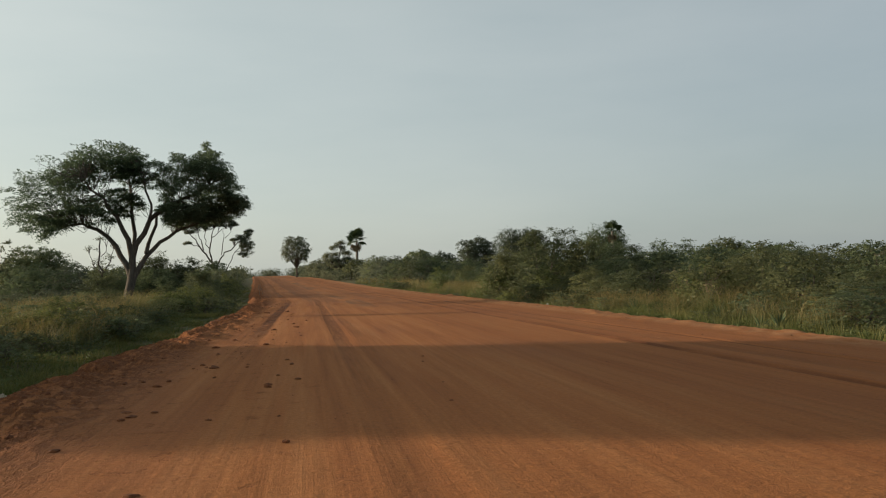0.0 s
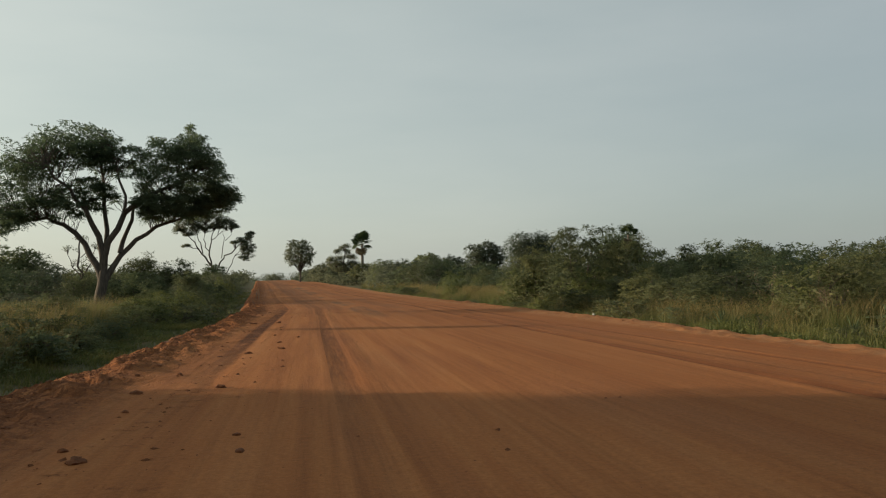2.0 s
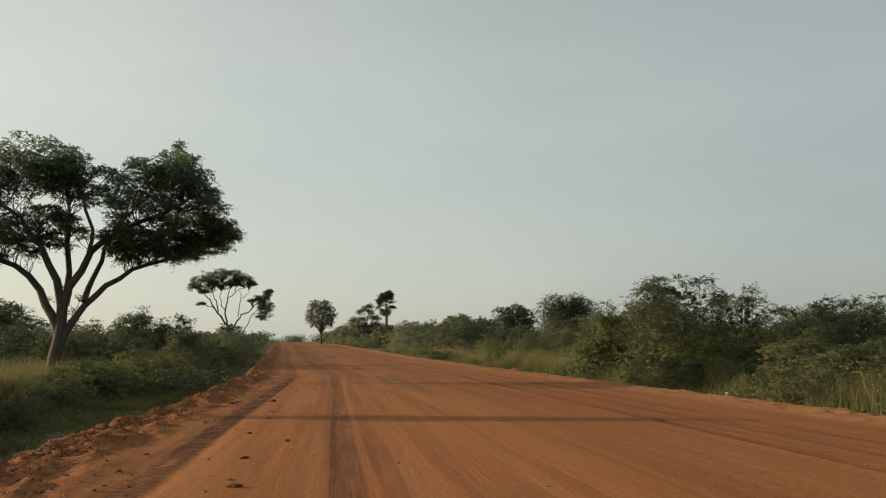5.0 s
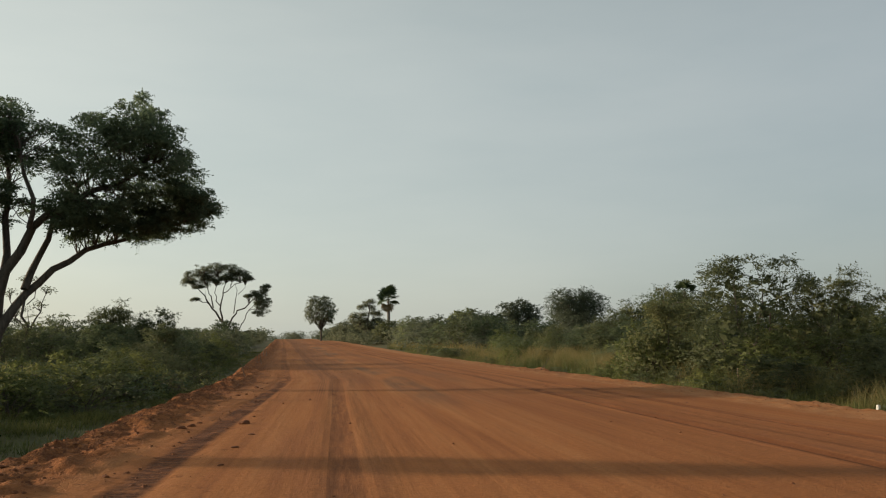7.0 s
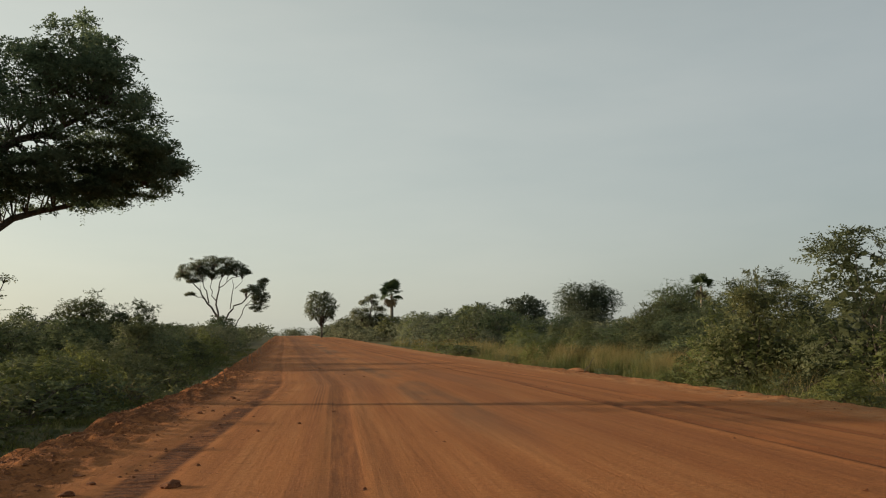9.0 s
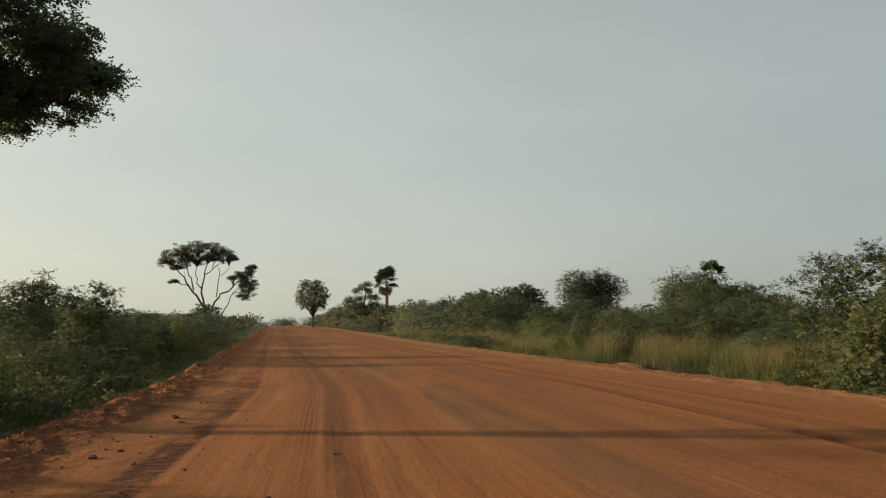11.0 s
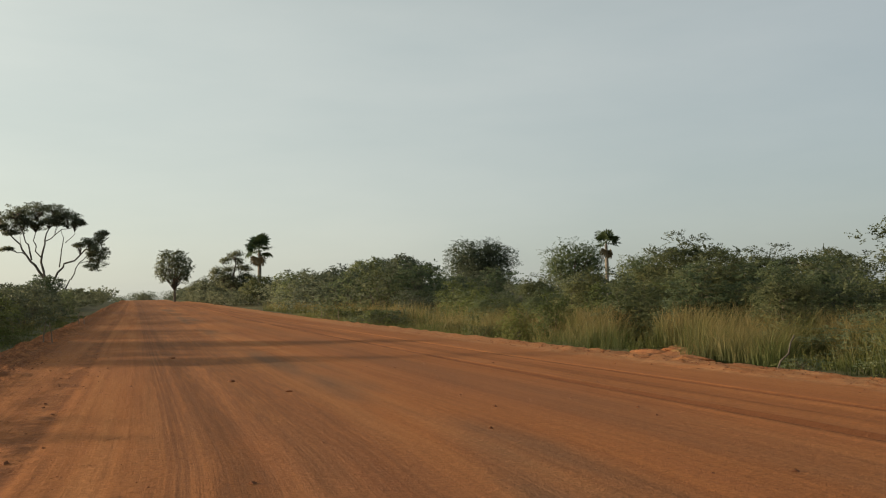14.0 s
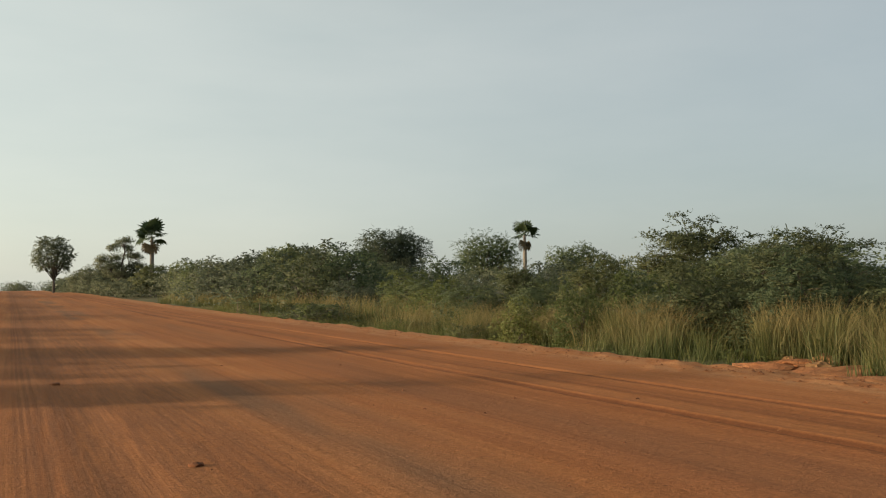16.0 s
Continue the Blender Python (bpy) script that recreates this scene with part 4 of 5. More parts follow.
plant(limb_tree("tiered_tree", "thin tree with loose tiered crown beside a palm", (
    (0.26, 0.12, ((0.0, -0.3), (0.2, 3.0), (0.4, 6.0), (0.8, 9.5))), (0.12, 0.05, ((0.2, 3.0), (-1.6, 5.0), (-3.2, 6.4))), (0.12, 0.05, ((0.3, 4.0), (1.8, 6.0), (3.4, 7.2))), (0.09, 0.04, ((0.4, 6.0), (-0.9, 7.6), (-1.8, 8.6))),
), ((1.0, 10.6, 1.7, 0.5), (0.2, 9.3, 2.6, 0.7), (2.2, 7.6, 2.8, 0.8), (-1.8, 7.2, 3.0, 0.8), (-2.4, 5.6, 3.2, 1.0), (2.4, 5.4, 3.2, 1.0), (0.0, 4.0, 3.6, 1.0)), 4.0, 60, (0.32, 0.15), M_LEAF_HAZY, 15, thick=8.0, lump=0.85), 9.0, 272, (1, 1, 1.085))
plant(round_tree("dense_round_tree", "large dense round-crowned bush tree above the thicket", 21, 14.6, 18.0, 3.0, 110, 170, (0.34, 0.16), M_LEAF_HAZY), 69.0, 272, (1, 1, 1.02))
plant(round_tree("dense_round_tree", "broad low thorn tree filling the foot of a larger tree", 22, 8.0, 16.0, -0.5, 70, 150, (0.34, 0.16), M_LEAF_HAZY), 67.0, 266)
plant(round_tree("dense_round_tree", "dense dark round-crowned tree standing behind the thicket", 23, 15.0, 20.5, -1.0, 110, 130, (0.38, 0.16), M_LEAF_DARK), 106.0, 296, (1, 1, 1.12))
plant(round_tree("dense_round_tree", "rounded olive tree standing in the thicket", 35, 8.8, 11.0, -0.5, 90, 130, (0.3, 0.13), M_LEAF_DARK), 73.6, 200.0)
plant(round_tree("dense_round_tree", "far rounded tree rising over the thicket", 27, 15.5, 19.0, -1.0, 80, 140, (0.7, 0.3), M_LEAF_HAZY), 78.8, 394, (1, 1, 1.11))
plant(round_tree("dense_round_tree", "low rounded dark tree at the thicket edge", 29, 7.4, 8.5, -0.5, 80, 120, (0.36, 0.14), M_LEAF_DARK), 24.4, 190, (1, 1, 1.06))
plant(round_tree("dense_round_tree", "low rounded olive tree in the thicket", 31, 8.0, 13.0, -0.5, 80, 120, (0.4, 0.15), M_LEAF_OLIVE), 93.0, 180, (1, 1, 1.05))
for k, (x, y, h, w, mat) in enumerate(((29.4, 220, 8.1, 7.5, M_LEAF_DARK), (35.6, 222, 7.9, 8.0, M_LEAF_HAZY), (8.6, 290, 7.8, 8.0, M_LEAF_HAZY), (6.0, 306, 7.2, 9.0, M_LEAF_HAZY), (14.4, 252, 6.4, 9.0, M_LEAF_OLIVE), (18.4, 232, 6.5, 8.0, M_LEAF_DARK), (13.2, 272, 7.0, 9.0, M_LEAF_HAZY), (3.0, 350, 7.5, 10.0, M_LEAF_HAZY), (6.8, 328, 6.6, 10.0, M_LEAF_HAZY), (24.6, 220, 6.2, 8.0, M_LEAF_OLIVE))):
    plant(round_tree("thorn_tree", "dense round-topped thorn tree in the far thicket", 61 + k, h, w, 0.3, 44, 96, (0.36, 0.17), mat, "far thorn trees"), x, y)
plant(round_tree("thorn_tree", "dark low thorn tree round the foot of an umbrella acacia", 75, 7.0, 7.5, 0.2, 46, 130, (0.3, 0.14), M_LEAF_DARK, "far thorn trees"), -27.4, 256)
# trees beyond the verge whose long shadows cross the road
plant(umbrella_tree("umbrella_acacia", "slender young flat-topped acacia on the sunny side of the road", 13, 7.9, 1.7, 0.0, 60, (0.3, 0.13)), -27.0, 57.1)
plant(round_tree("shade_tree", "broad leafy shade tree close to the road", 25, 9.5, 13.6, 0.2, 90, 160, (0.7, 0.44), M_LEAF_DARK), -24.0, 25.0)
# added out of view on the sun's line, blocks leftover sun and bright sky
plant(round_tree("shade_tree", "unseen tall leafy tree added behind another to deepen its shadow", 26, 12.5, 13.0, 0.4, 70, 120, (0.75, 0.45), M_LEAF_DARK), -37.5, 29.5)

plant(round_tree("dense_round_tree", "broad dark round-crowned tree at the back of the scrub", 33, 8.0, 9.5, 0.2, 90, 130, (0.3, 0.13), M_LEAF_DARK), -37.5, 125.0)
plant(limb_tree("airy_tree", "thin half-bare tree rising over the scrub", (
    (0.16, 0.08, ((0.0, -0.2), (0.1, 2.0), (0.0, 4.2), (-0.3, 6.4), (-0.2, 7.9))), (0.08, 0.03, ((0.0, 3.8), (0.9, 5.4), (1.3, 6.9))), (0.08, 0.03, ((0.0, 3.2), (-1.2, 4.9), (-1.7, 6.4))), (0.05, 0.02, ((-0.3, 6.0), (0.4, 7.2), (0.6, 8.3))),
), ((-0.2, 8.2, 0.9, 0.4), (1.1, 7.2, 0.9, 0.4), (-1.5, 6.8, 0.9, 0.4), (0.7, 5.9, 0.7, 0.3), (-0.8, 5.4, 0.8, 0.3)), 1.2, 26, (0.2, 0.08), M_LEAF_HAZY, 41, thick=6.0, lump=0.4), -25.6, 111.0)

# ---- thickets on both sides ----
SETS = {
    "fine": [dome_bush("thorn_bush", "dense olive-green thorn bush with flat feathery tiers", 111 + k, 5.0, 4.0, 66, 13, 0.118, 0.056, M_LEAF_OLIVE, "thicket bushes", flat=0.3, cone=0.35, fringe=22, ragged=0.26) for k in range(3)],
    "open": [dome_bush("thorn_tree", "open thorn tree with layered crown over bare lower limbs", 131 + k, 5.0, 4.0, 64, 20, 0.09, 0.044, M_LEAF_OLIVE, "thicket bushes", foot=0.14, flat=0.28, size=0.135, fringe=18, category="tree", fill=10, ragged=0.2) for k in range(2)],
    "thorn": [dome_bush("thorn_bush", "dense olive-green thorn bush with rounded crown", 101 + k, 5.0, 4.0, 56, 13, 0.135, 0.066, M_LEAF_OLIVE, "thicket bushes", fringe=12, pairs=4) for k in range(4)],
    "green": [dome_bush("leafy_bush", "rounded dark green leafy bush", 201 + k, 5.0, 3.8, 50, 11, 0.14, 0.092, M_LEAF_GREEN, "thicket bushes", flat=0.55, fringe=6, pairs=4) for k in range(2)],
    "dark": [dome_bush("thorn_bush", "dark green round-topped thorn bush", 301 + k, 5.0, 4.2, 56, 13, 0.135, 0.066, M_LEAF_DARK, "thicket bushes", pairs=4, flat=0.36, fringe=12, ragged=0.26) for k in range(3)],
    "mid": [dome_bush("bush", "grey-green thorn bush standing back in the thicket", 401 + k, 5.6, 4.4, 46, 6, 0.26, 0.125, (M_LEAF_OLIVE, M_LEAF_HAZY, M_LEAF_DARK, M_LEAF_HAZY)[k], "farther thicket bushes", flat=0.38, fringe=10, pairs=3, fill=8, ragged=0.26) for k in range(4)],
    "low": [dome_bush("low_shrub", "low dense green shrub on the verge", 501 + k, 2.2, 1.15, 22, 5, 0.11, 0.062, (M_LEAF_GREEN, M_LEAF_OLIVE, M_LEAF_DARK)[k], "verge shrubs", size=0.17, flat=0.5, fringe=5, category="shrub", pairs=3, fill=5) for k in range(3)],
}
FAR = []


def copy_of(kind, which, x, y, h, w, turn):
    """A bush of that kind, h metres high and w wide."""
    ob = SETS[kind][which % len(SETS[kind])]
    full = {"mid": 5.6, "low": 2.2}.get(kind, 5.0)
    scale = (w / full, w / full, h / TOPS[SETS[kind][which % len(SETS[kind])].name])
    return copy_thing(ob, settle(x, y, scale, turn))


def thicket(side, rows, y0, y1, seed):
    """Rows of bushes: lateral place, spacing, lowest and greatest height."""
    rng = random.Random(seed)
    for n, (u, gap, lo, hi) in enumerate(rows):
        y = y0 + rng.random() * gap
        while y < y1:
            x = u + rng.uniform(-2.2, 2.2) + float(bend(y)) + (2.4 if side > 0 and n == 0 and y > 91 else 0.0)
            if side > 0:
                seen = y > 24 and x < max(0.76 * y + 4, 1.25 * (y - 80) + 2)
            else:
                seen = -x < 0.40 * y + 6 and not (y < 76 and abs(x + 15.9 * (y - 16.5) / 59.5) < 1.7)
            h = rng.uniform(lo, hi) * (1.0 if rng.random() > 0.25 else 1.3)
            if side > 0 and 0 < n < 4:
                h *= 1.12 if y < 70 else 0.9 if y < 95 else 0.8
            if side > 0 and 95 < y <= 150 and n > 0:
                h = min(h, 4.5)
            if side > 0 and y < 96 and (x > 28 or x > 0.5 * y):
                h = min(h, 3.5 + 0.04 * (y - 40))
            if y > 150:
                h = rng.uniform(4.2, 6.2) if side > 0 else rng.uniform(3.4, 4.6) if n < 3 else rng.uniform(4.6, 6.2)
            w = rng.uniform(0.9, 1.3) * (max(h * 1.15, 4.0) if side > 0 else max(h, 3.6))
            pick, turn = rng.random(), rng.random() * 360
            if seen and (y > 205 or (y > 150 and n > 2) or n > 4):
                FAR.append((x, y, h, w))
            elif seen and (y > (142 if n == 0 else 122) or n > (2 if side > 0 and y < 80 else 1 if side > 0 or y > 98 else 0)):
                copy_of("mid", int(pick * 4), x, y, h, w, turn)
            elif seen:
                kinds = ("thorn", "dark", "thorn", "dark", "green") if side > 0 else ("dark", "thorn", "dark", "green", "dark")
                kind = kinds[int(pick * 5)]
                if side > 0 and n == 0 and 62 < y < 142 and kind == "thorn":
                    kind = "fine"
                copy_of(kind, int(turn), x, y, h, w, turn)
            y += gap * rng.uniform(0.75, 1.25)


thicket(1, ((20.5, 4.8, 1.8, 3.2), (26, 5.2, 2.5, 3.9), (33, 6.0, 3.6, 5.0), (42, 8.0, 4.2, 5.6), (54, 10, 4.6, 6.2), (70, 10, 5.0, 6.6), (92, 13, 5.4, 7.0), (125, 15, 5.6, 7.2)), 20, 385, 1)
thicket(-1, ((-12.3, 4.2, 1.8, 3.0), (-17.0, 5.0, 2.6, 3.8), (-23, 6.0, 4.0, 5.2), (-31, 7.5, 5.0, 6.4), (-42, 10, 5.4, 6.8), (-60, 14, 5.6, 7.2)), 106, 385, 2)
thicket(-1, ((-13, 4.0, 1.2, 1.9), (-21, 5.0, 1.3, 2.0), (-28, 6.0, 1.6, 2.4), (-36, 7.0, 2.2, 3.0)), 60, 106, 3)
thicket(-1, ((-22, 5.0, 1.0, 1.5), (-29, 6.0, 1.4, 2.0)), 40, 60, 4)

# single bushes along the verges: kind, which, x, y, height, width
def stand(*rows):
    for kind, which, x, y, h, w in rows:
        copy_of(kind, which, x, y, h, w, (x * 37 + y * 11) % 360)


# tall ones over the far verge
stand(("open", 0, 21.2, 74.0, 6.6, 7.4), ("open", 1, 24.4, 72.0, 5.6, 5.5), ("fine", 2, 18.2, 78.0, 5.1, 4.6), ("fine", 2, 32.4, 122.0, 6.3, 7.5), ("fine", 0, 29.4, 120.5, 5.0, 6.5),
      ("fine", 1, 27.0, 115.0, 3.9, 6.0), ("open", 1, 28.0, 97.0, 6.4, 7.0), ("fine", 0, 30.6, 95.5, 5.0, 6.0), ("fine", 1, 25.0, 106.0, 3.6, 5.5), ("dark", 0, 29.5, 108.0, 4.0, 6.5),
      ("fine", 0, 23.6, 106.5, 4.2, 5.2), ("dark", 1, 26.4, 110.5, 4.5, 6.0), ("fine", 2, 30.6, 112.0, 4.7, 6.4), ("dark", 2, 24.6, 101.5, 3.8, 5.0),
      ("thorn", 2, 26.0, 67.0, 4.5, 4.6), ("dark", 1, 28.8, 69.5, 4.5, 5.0))
# lower ones in front of them
stand(("green", 0, 17.6, 79.0, 3.4, 4.4), ("dark", 1, 19.6, 80.5, 3.6, 5.0), ("green", 1, 24.5, 112.0, 3.0, 4.5), ("dark", 0, 21.5, 103.5, 3.4, 4.6), ("thorn", 1, 20.6, 107.5, 3.2, 4.2), ("dark", 1, 20.4, 119.5, 3.0, 4.0),
      ("fine", 1, 22.0, 124.0, 4.0, 5.0), ("green", 1, 16.9, 115.0, 2.2, 2.2), ("green", 0, 17.5, 111.2, 2.5, 2.2), ("green", 0, 16.2, 68.5, 1.5, 2.2), ("green", 1, 15.9, 82.0, 1.1, 1.8))
# dark ones behind the acacia
stand(("fine", 1, -21.0, 119.0, 6.5, 7.0), ("fine", 0, -16.6, 118.0, 5.6, 6.5), ("dark", 0, -20.0, 110.0, 4.3, 6.0), ("dark", 1, -14.5, 112.0, 3.8, 5.5), ("dark", 0, -24.5, 113.0, 5.2, 7.0),
      ("dark", 1, -30.5, 100.0, 5.2, 8.0), ("fine", 2, -13.2, 105.0, 4.4, 5.0), ("thorn", 2, -23.5, 100.0, 4.4, 4.0), ("dark", 0, -40.0, 128.0, 7.0, 12.0))
# leafy ones between the acacia and the road
stand(("green", 0, -9.9, 62.0, 1.9, 2.6), ("green", 1, -10.1, 68.0, 2.2, 2.8), ("thorn", 0, -13.2, 56.0, 1.9, 3.0), ("green", 0, -14.5, 50.0, 1.7, 3.0), ("thorn", 2, -12.2, 47.0, 1.5, 2.6),
      ("green", 1, -10.2, 75.0, 2.3, 3.2), ("green", 0, -10.5, 82.0, 2.6, 3.4), ("thorn", 1, -10.8, 89.0, 2.8, 3.6))
# dark ones crowding down to the near verge
stand(("green", 0, -11.4, 37.0, 1.5, 3.2), ("green", 1, -9.9, 40.5, 1.2, 2.4), ("thorn", 1, -12.6, 42.5, 1.6, 3.2), ("dark", 2, -9.4, 45.5, 1.1, 2.4), ("green", 0, -11.2, 47.0, 1.3, 2.8), ("dark", 0, -9.6, 51.5, 1.2, 2.6),
      ("dark", 1, -9.8, 57.5, 1.5, 2.8), ("dark", 2, -9.9, 65.0, 1.6, 2.6), ("dark", 0, -18.4, 72.0, 1.9, 3.4), ("dark", 1, -10.9, 78.5, 2.3, 3.6), ("dark", 2, -18.6, 66.0, 1.5, 3.8), ("dark", 0, -20.4, 58.0, 1.5, 3.6),
      ("dark", 1, -15.4, 45.0, 1.3, 3.0), ("green", 0, -14.0, 38.5, 1.4, 3.0), ("dark", 2, -17.4, 50.0, 1.4, 3.2))
rng = random.Random(7)
for k in range(116):
    if k < 56:
        y = rng.uniform(14, 98)
        u = -rng.uniform(8.4, 12 if y > 60 else 17)
        s = rng.uniform(0.5, 1.1) if y < 60 else rng.uniform(0.9, 1.6)
    else:
        y = rng.uniform(34, 160)
        u = rng.uniform(15.8, 20.5)
        s = rng.uniform(0.5, 1.4)
    if (u > 0 and 91 < y < 106) or (40 < y < 78 and abs(u + 15.6 * (y - 16.5) / 59.5) < 1.5):
        continue
    copy_of("low", rng.randrange(3), u + float(bend(y)), y, 1.1 * s, 2.0 * s * rng.uniform(0.9, 1.5), rng.random() * 360)
for k in range(40):
    y = rng.uniform(24, 76)
    s = rng.uniform(0.8, 1.5)
    u = -rng.uniform(9.2, 20)
    if abs(u + 15.6 * (y - 16.5) / 59.5) < 1.5:
        u -= 3.2
    copy_of("low", rng.randrange(3), u, y, 1.1 * s, 2.0 * s * rng.uniform(0.9, 1.5), rng.random() * 360)
for kinds in SETS.values():
    for ob in kinds:
        for child in ob.children:
            bpy.data.objects.remove(child)
        bpy.data.objects.remove(ob)
# the low hedge goes on past the bend
for k in range(46):
    y = 236 + 3.5 * k + rng.uniform(-1, 1)
    h = rng.uniform(3.0, 4.6)
    FAR.append((rng.uniform(15.6, 19.0) + float(bend(y)), y, h, rng.uniform(4.2, 6.0)))
fb = np.array(FAR)
rf = np.random.default_rng(77)
k = 14
off = unit(rf.normal(size=(len(fb), k, 3))) * rf.random((len(fb), k, 1)) ** 0.4
ctr = np.stack([np.repeat(fb[:, :1], k, 1) + off[..., 0] * fb[:, 3:4] * 0.42, np.repeat(fb[:, 1:2], k, 1) + off[..., 1] * fb[:, 3:4] * 0.42, ground_z(fb[:, 0], fb[:, 1])[:, None] + fb[:, 2:3] * (0.48 + 0.42 * off[..., 2])], -1).reshape(-1, 3)
rad = np.repeat(fb[:, 3], k)[:, None] * np.array([[0.17, 0.17, 0.085]]) * (0.6 + 0.7 * rf.random((len(ctr), 1)))
v, _ = leaves(rf, ctr, rad, 22, 0.44, 0.2)
tagged(new("far_thicket", crown_sheet("far_thicket", v, M_LEAF_HAZY, ctr, rad, ctr - off.reshape(-1, 3))), "distant unbroken thorn thicket along both sides of the road", "thicket", kind="stuff")


# ---- grass and weeds ----
def blades(seed, places, per, height, width, spreading, lean, whole=True):
    """Tufts of tapering, bent blades."""
    r = np.random.default_rng(seed)
    p = np.repeat(np.asarray(places), per, 0)
    n = len(p)
    tall = height * (0.5 + 0.7 * r.random(n)) * np.repeat(0.7 + 0.6 * r.random(len(places)), per)
    a = r.random(n) * 2 * math.pi
    q = spreading * np.sqrt(r.random(n))
    x, y = p[:, 0] + np.cos(a) * q, p[:, 1] + np.sin(a) * q
    z = ground_z(x, y) - 0.03
    g = a + r.normal(0, 0.9, n)
    dx, dy = np.cos(g) * lean * tall * r.random(n) + 0.1 * tall, np.sin(g) * lean * tall * r.random(n)
    s = r.random(n) * math.pi
    wx, wy = np.cos(s) * width, np.sin(s) * width
    b0 = np.stack([x - wx, y - wy, z], -1)
    b1 = np.stack([x + wx, y + wy, z], -1)
    m0 = np.stack([x - wx * 0.8 + dx * 0.3, y - wy * 0.8 + dy * 0.3, z + tall * 0.6], -1)
    m1 = np.stack([x + wx * 0.8 + dx * 0.3, y + wy * 0.8 + dy * 0.3, z + tall * 0.6], -1)
    t0 = np.stack([x + dx - wx * 0.15, y + dy - wy * 0.15, z + tall], -1)
    t1 = np.stack([x + dx + wx * 0.15, y + dy + wy * 0.15, z + tall], -1)
    v = np.stack([b0, b1, m1, m0, t1, t0], 1).reshape(-1, 3)
    if not whole:
        v = np.stack([b0, b1, t1, t0], 1).reshape(-1, 3)
        return v, np.arange(n * 4).reshape(-1, 4), np.tile([(0, 0), (1, 0), (1, 1), (0, 1)], (n, 1))
    i = np.arange(n)[:, None] * 6
    f = np.concatenate([i + np.array([[0, 1, 2, 3]]), i + np.array([[3, 2, 4, 5]])], 1).reshape(-1, 4)
    return v, f, np.tile([(0, 0), (1, 0), (1, 0.6), (0, 0.6), (1, 1), (0, 1)], (n, 1))


def scatter(seed, n, u0, u1, y0, y1, clump=0.0, scale=0.15):
    r = np.random.default_rng(seed)
    u, y = r.uniform(u0, u1, n * 3), r.uniform(y0, y1, n * 3)
    keep = fbm(u * scale * 1.6, y * scale, seed, 3) > clump - 0.25 * r.random(n * 3)
    keep &= ((u - 17.6) / 2.0) ** 2 + ((y - 100.0) / 2.4) ** 2 > 1
    keep &= ((u - 15.5) / 1.8) ** 2 + ((y - 93.5) / 6.5) ** 2 > 1
    keep &= ((u - 17.6) / 1.5) ** 2 + ((y - 112.8) / 4.0) ** 2 > 1
    u, y = u[keep][:n], y[keep][:n]
    return np.stack([u + bend(y), y], -1)


def stuff(name, label, category, pieces, mat):
    v, f = join([q[:2] for q in pieces])
    uv = np.concatenate([q[2] for q in pieces]) if len(pieces[0]) > 2 else None
    tagged(new(name, sheet(name, v, f, mat, uv, smooth_shade=False)), label, category, kind="stuff")


stuff("tall_grass", "tall yellow-green dry grass on the road verges", "grass", [
    blades(1, scatter(1, 420, 16.4, 21, 36, 128, 0.2, 0.3), 36, 1.1, 0.007, 0.4, 0.9),
    blades(2, scatter(2, 400, 16.8, 24.5, 83, 99.5, -0.02, 0.4), 60, 1.22, 0.008, 0.5, 0.75),
    blades(11, scatter(11, 330, 18.2, 24, 103, 130, 0.0, 0.35), 44, 1.35, 0.009, 0.4, 0.7),
    blades(12, scatter(12, 800, 18.8, 26, 126, 215, -0.1, 0.2), 20, 1.4, 0.016, 0.5, 0.5),
    blades(3, scatter(3, 330, -18, -10.6, 46, 68, 0.0, 0.3), 34, 1.2, 0.010, 0.42, 0.7),
    blades(20, scatter(20, 150, -14.5, -9.4, 33, 48, -0.05, 0.4), 34, 1.0, 0.009, 0.42, 0.7),
    blades(19, scatter(19, 170, -22, -9.6, 30, 76, 0.15, 0.3), 30, 1.0, 0.010, 0.42, 0.8),
    blades(4, scatter(4, 120, -12, -9, 84, 200, 0.15), 26, 0.9, 0.012, 0.45, 0.5),
    blades(18, np.random.default_rng(18).uniform((18.3, 100.3), (21.4, 103.4), (60, 2)), 54, 1.35, 0.010, 0.5, 0.6),
    blades(13, scatter(13, 420, 17.5, 32, 26, 62, 0.05, 0.25), 34, 1.1, 0.010, 0.45, 0.6),
], M_GRASS_DRY)
stuff("short_grass", "short green grass beside the road", "grass", [
    blades(5, scatter(5, 1500, 15.4, 20, 18, 170, -0.1, 0.3), 20, 0.5, 0.011, 0.4, 0.7, False),
    blades(6, scatter(6, 700, -13, -8.6, 6, 130, -0.05, 0.3), 20, 0.45, 0.010, 0.4, 0.7, False),
    blades(14, scatter(14, 420, -9.2, -7.0, 6, 30, -0.2, 0.4), 26, 0.22, 0.009, 0.35, 0.8, False),
    blades(15, scatter(15, 420, -9.6, -6.9, 58, 200, -0.2, 0.4), 20, 0.3, 0.013, 0.45, 0.8, False),
    blades(16, scatter(16, 520, -10.5, -7.6, 14, 64, -0.05, 0.4), 22, 0.3, 0.010, 0.45, 0.8, False),
    blades(17, scatter(17, 200, -8.2, -6.2, 36, 74, 0.0, 0.5), 24, 0.26, 0.010, 0.4, 0.8, False),
    blades(7, scatter(7, 300, 21, 40, 20, 90, 0.0), 20, 0.6, 0.016, 0.45, 0.7, False),
], M_GRASS_GREEN)
r8 = np.random.default_rng(8)
weeds = np.concatenate([scatter(9, 1300, 15.2, 23, 20, 150, -0.05, 0.3), scatter(10, 1300, -15, -7.8, 5, 130, -0.05, 0.3)])
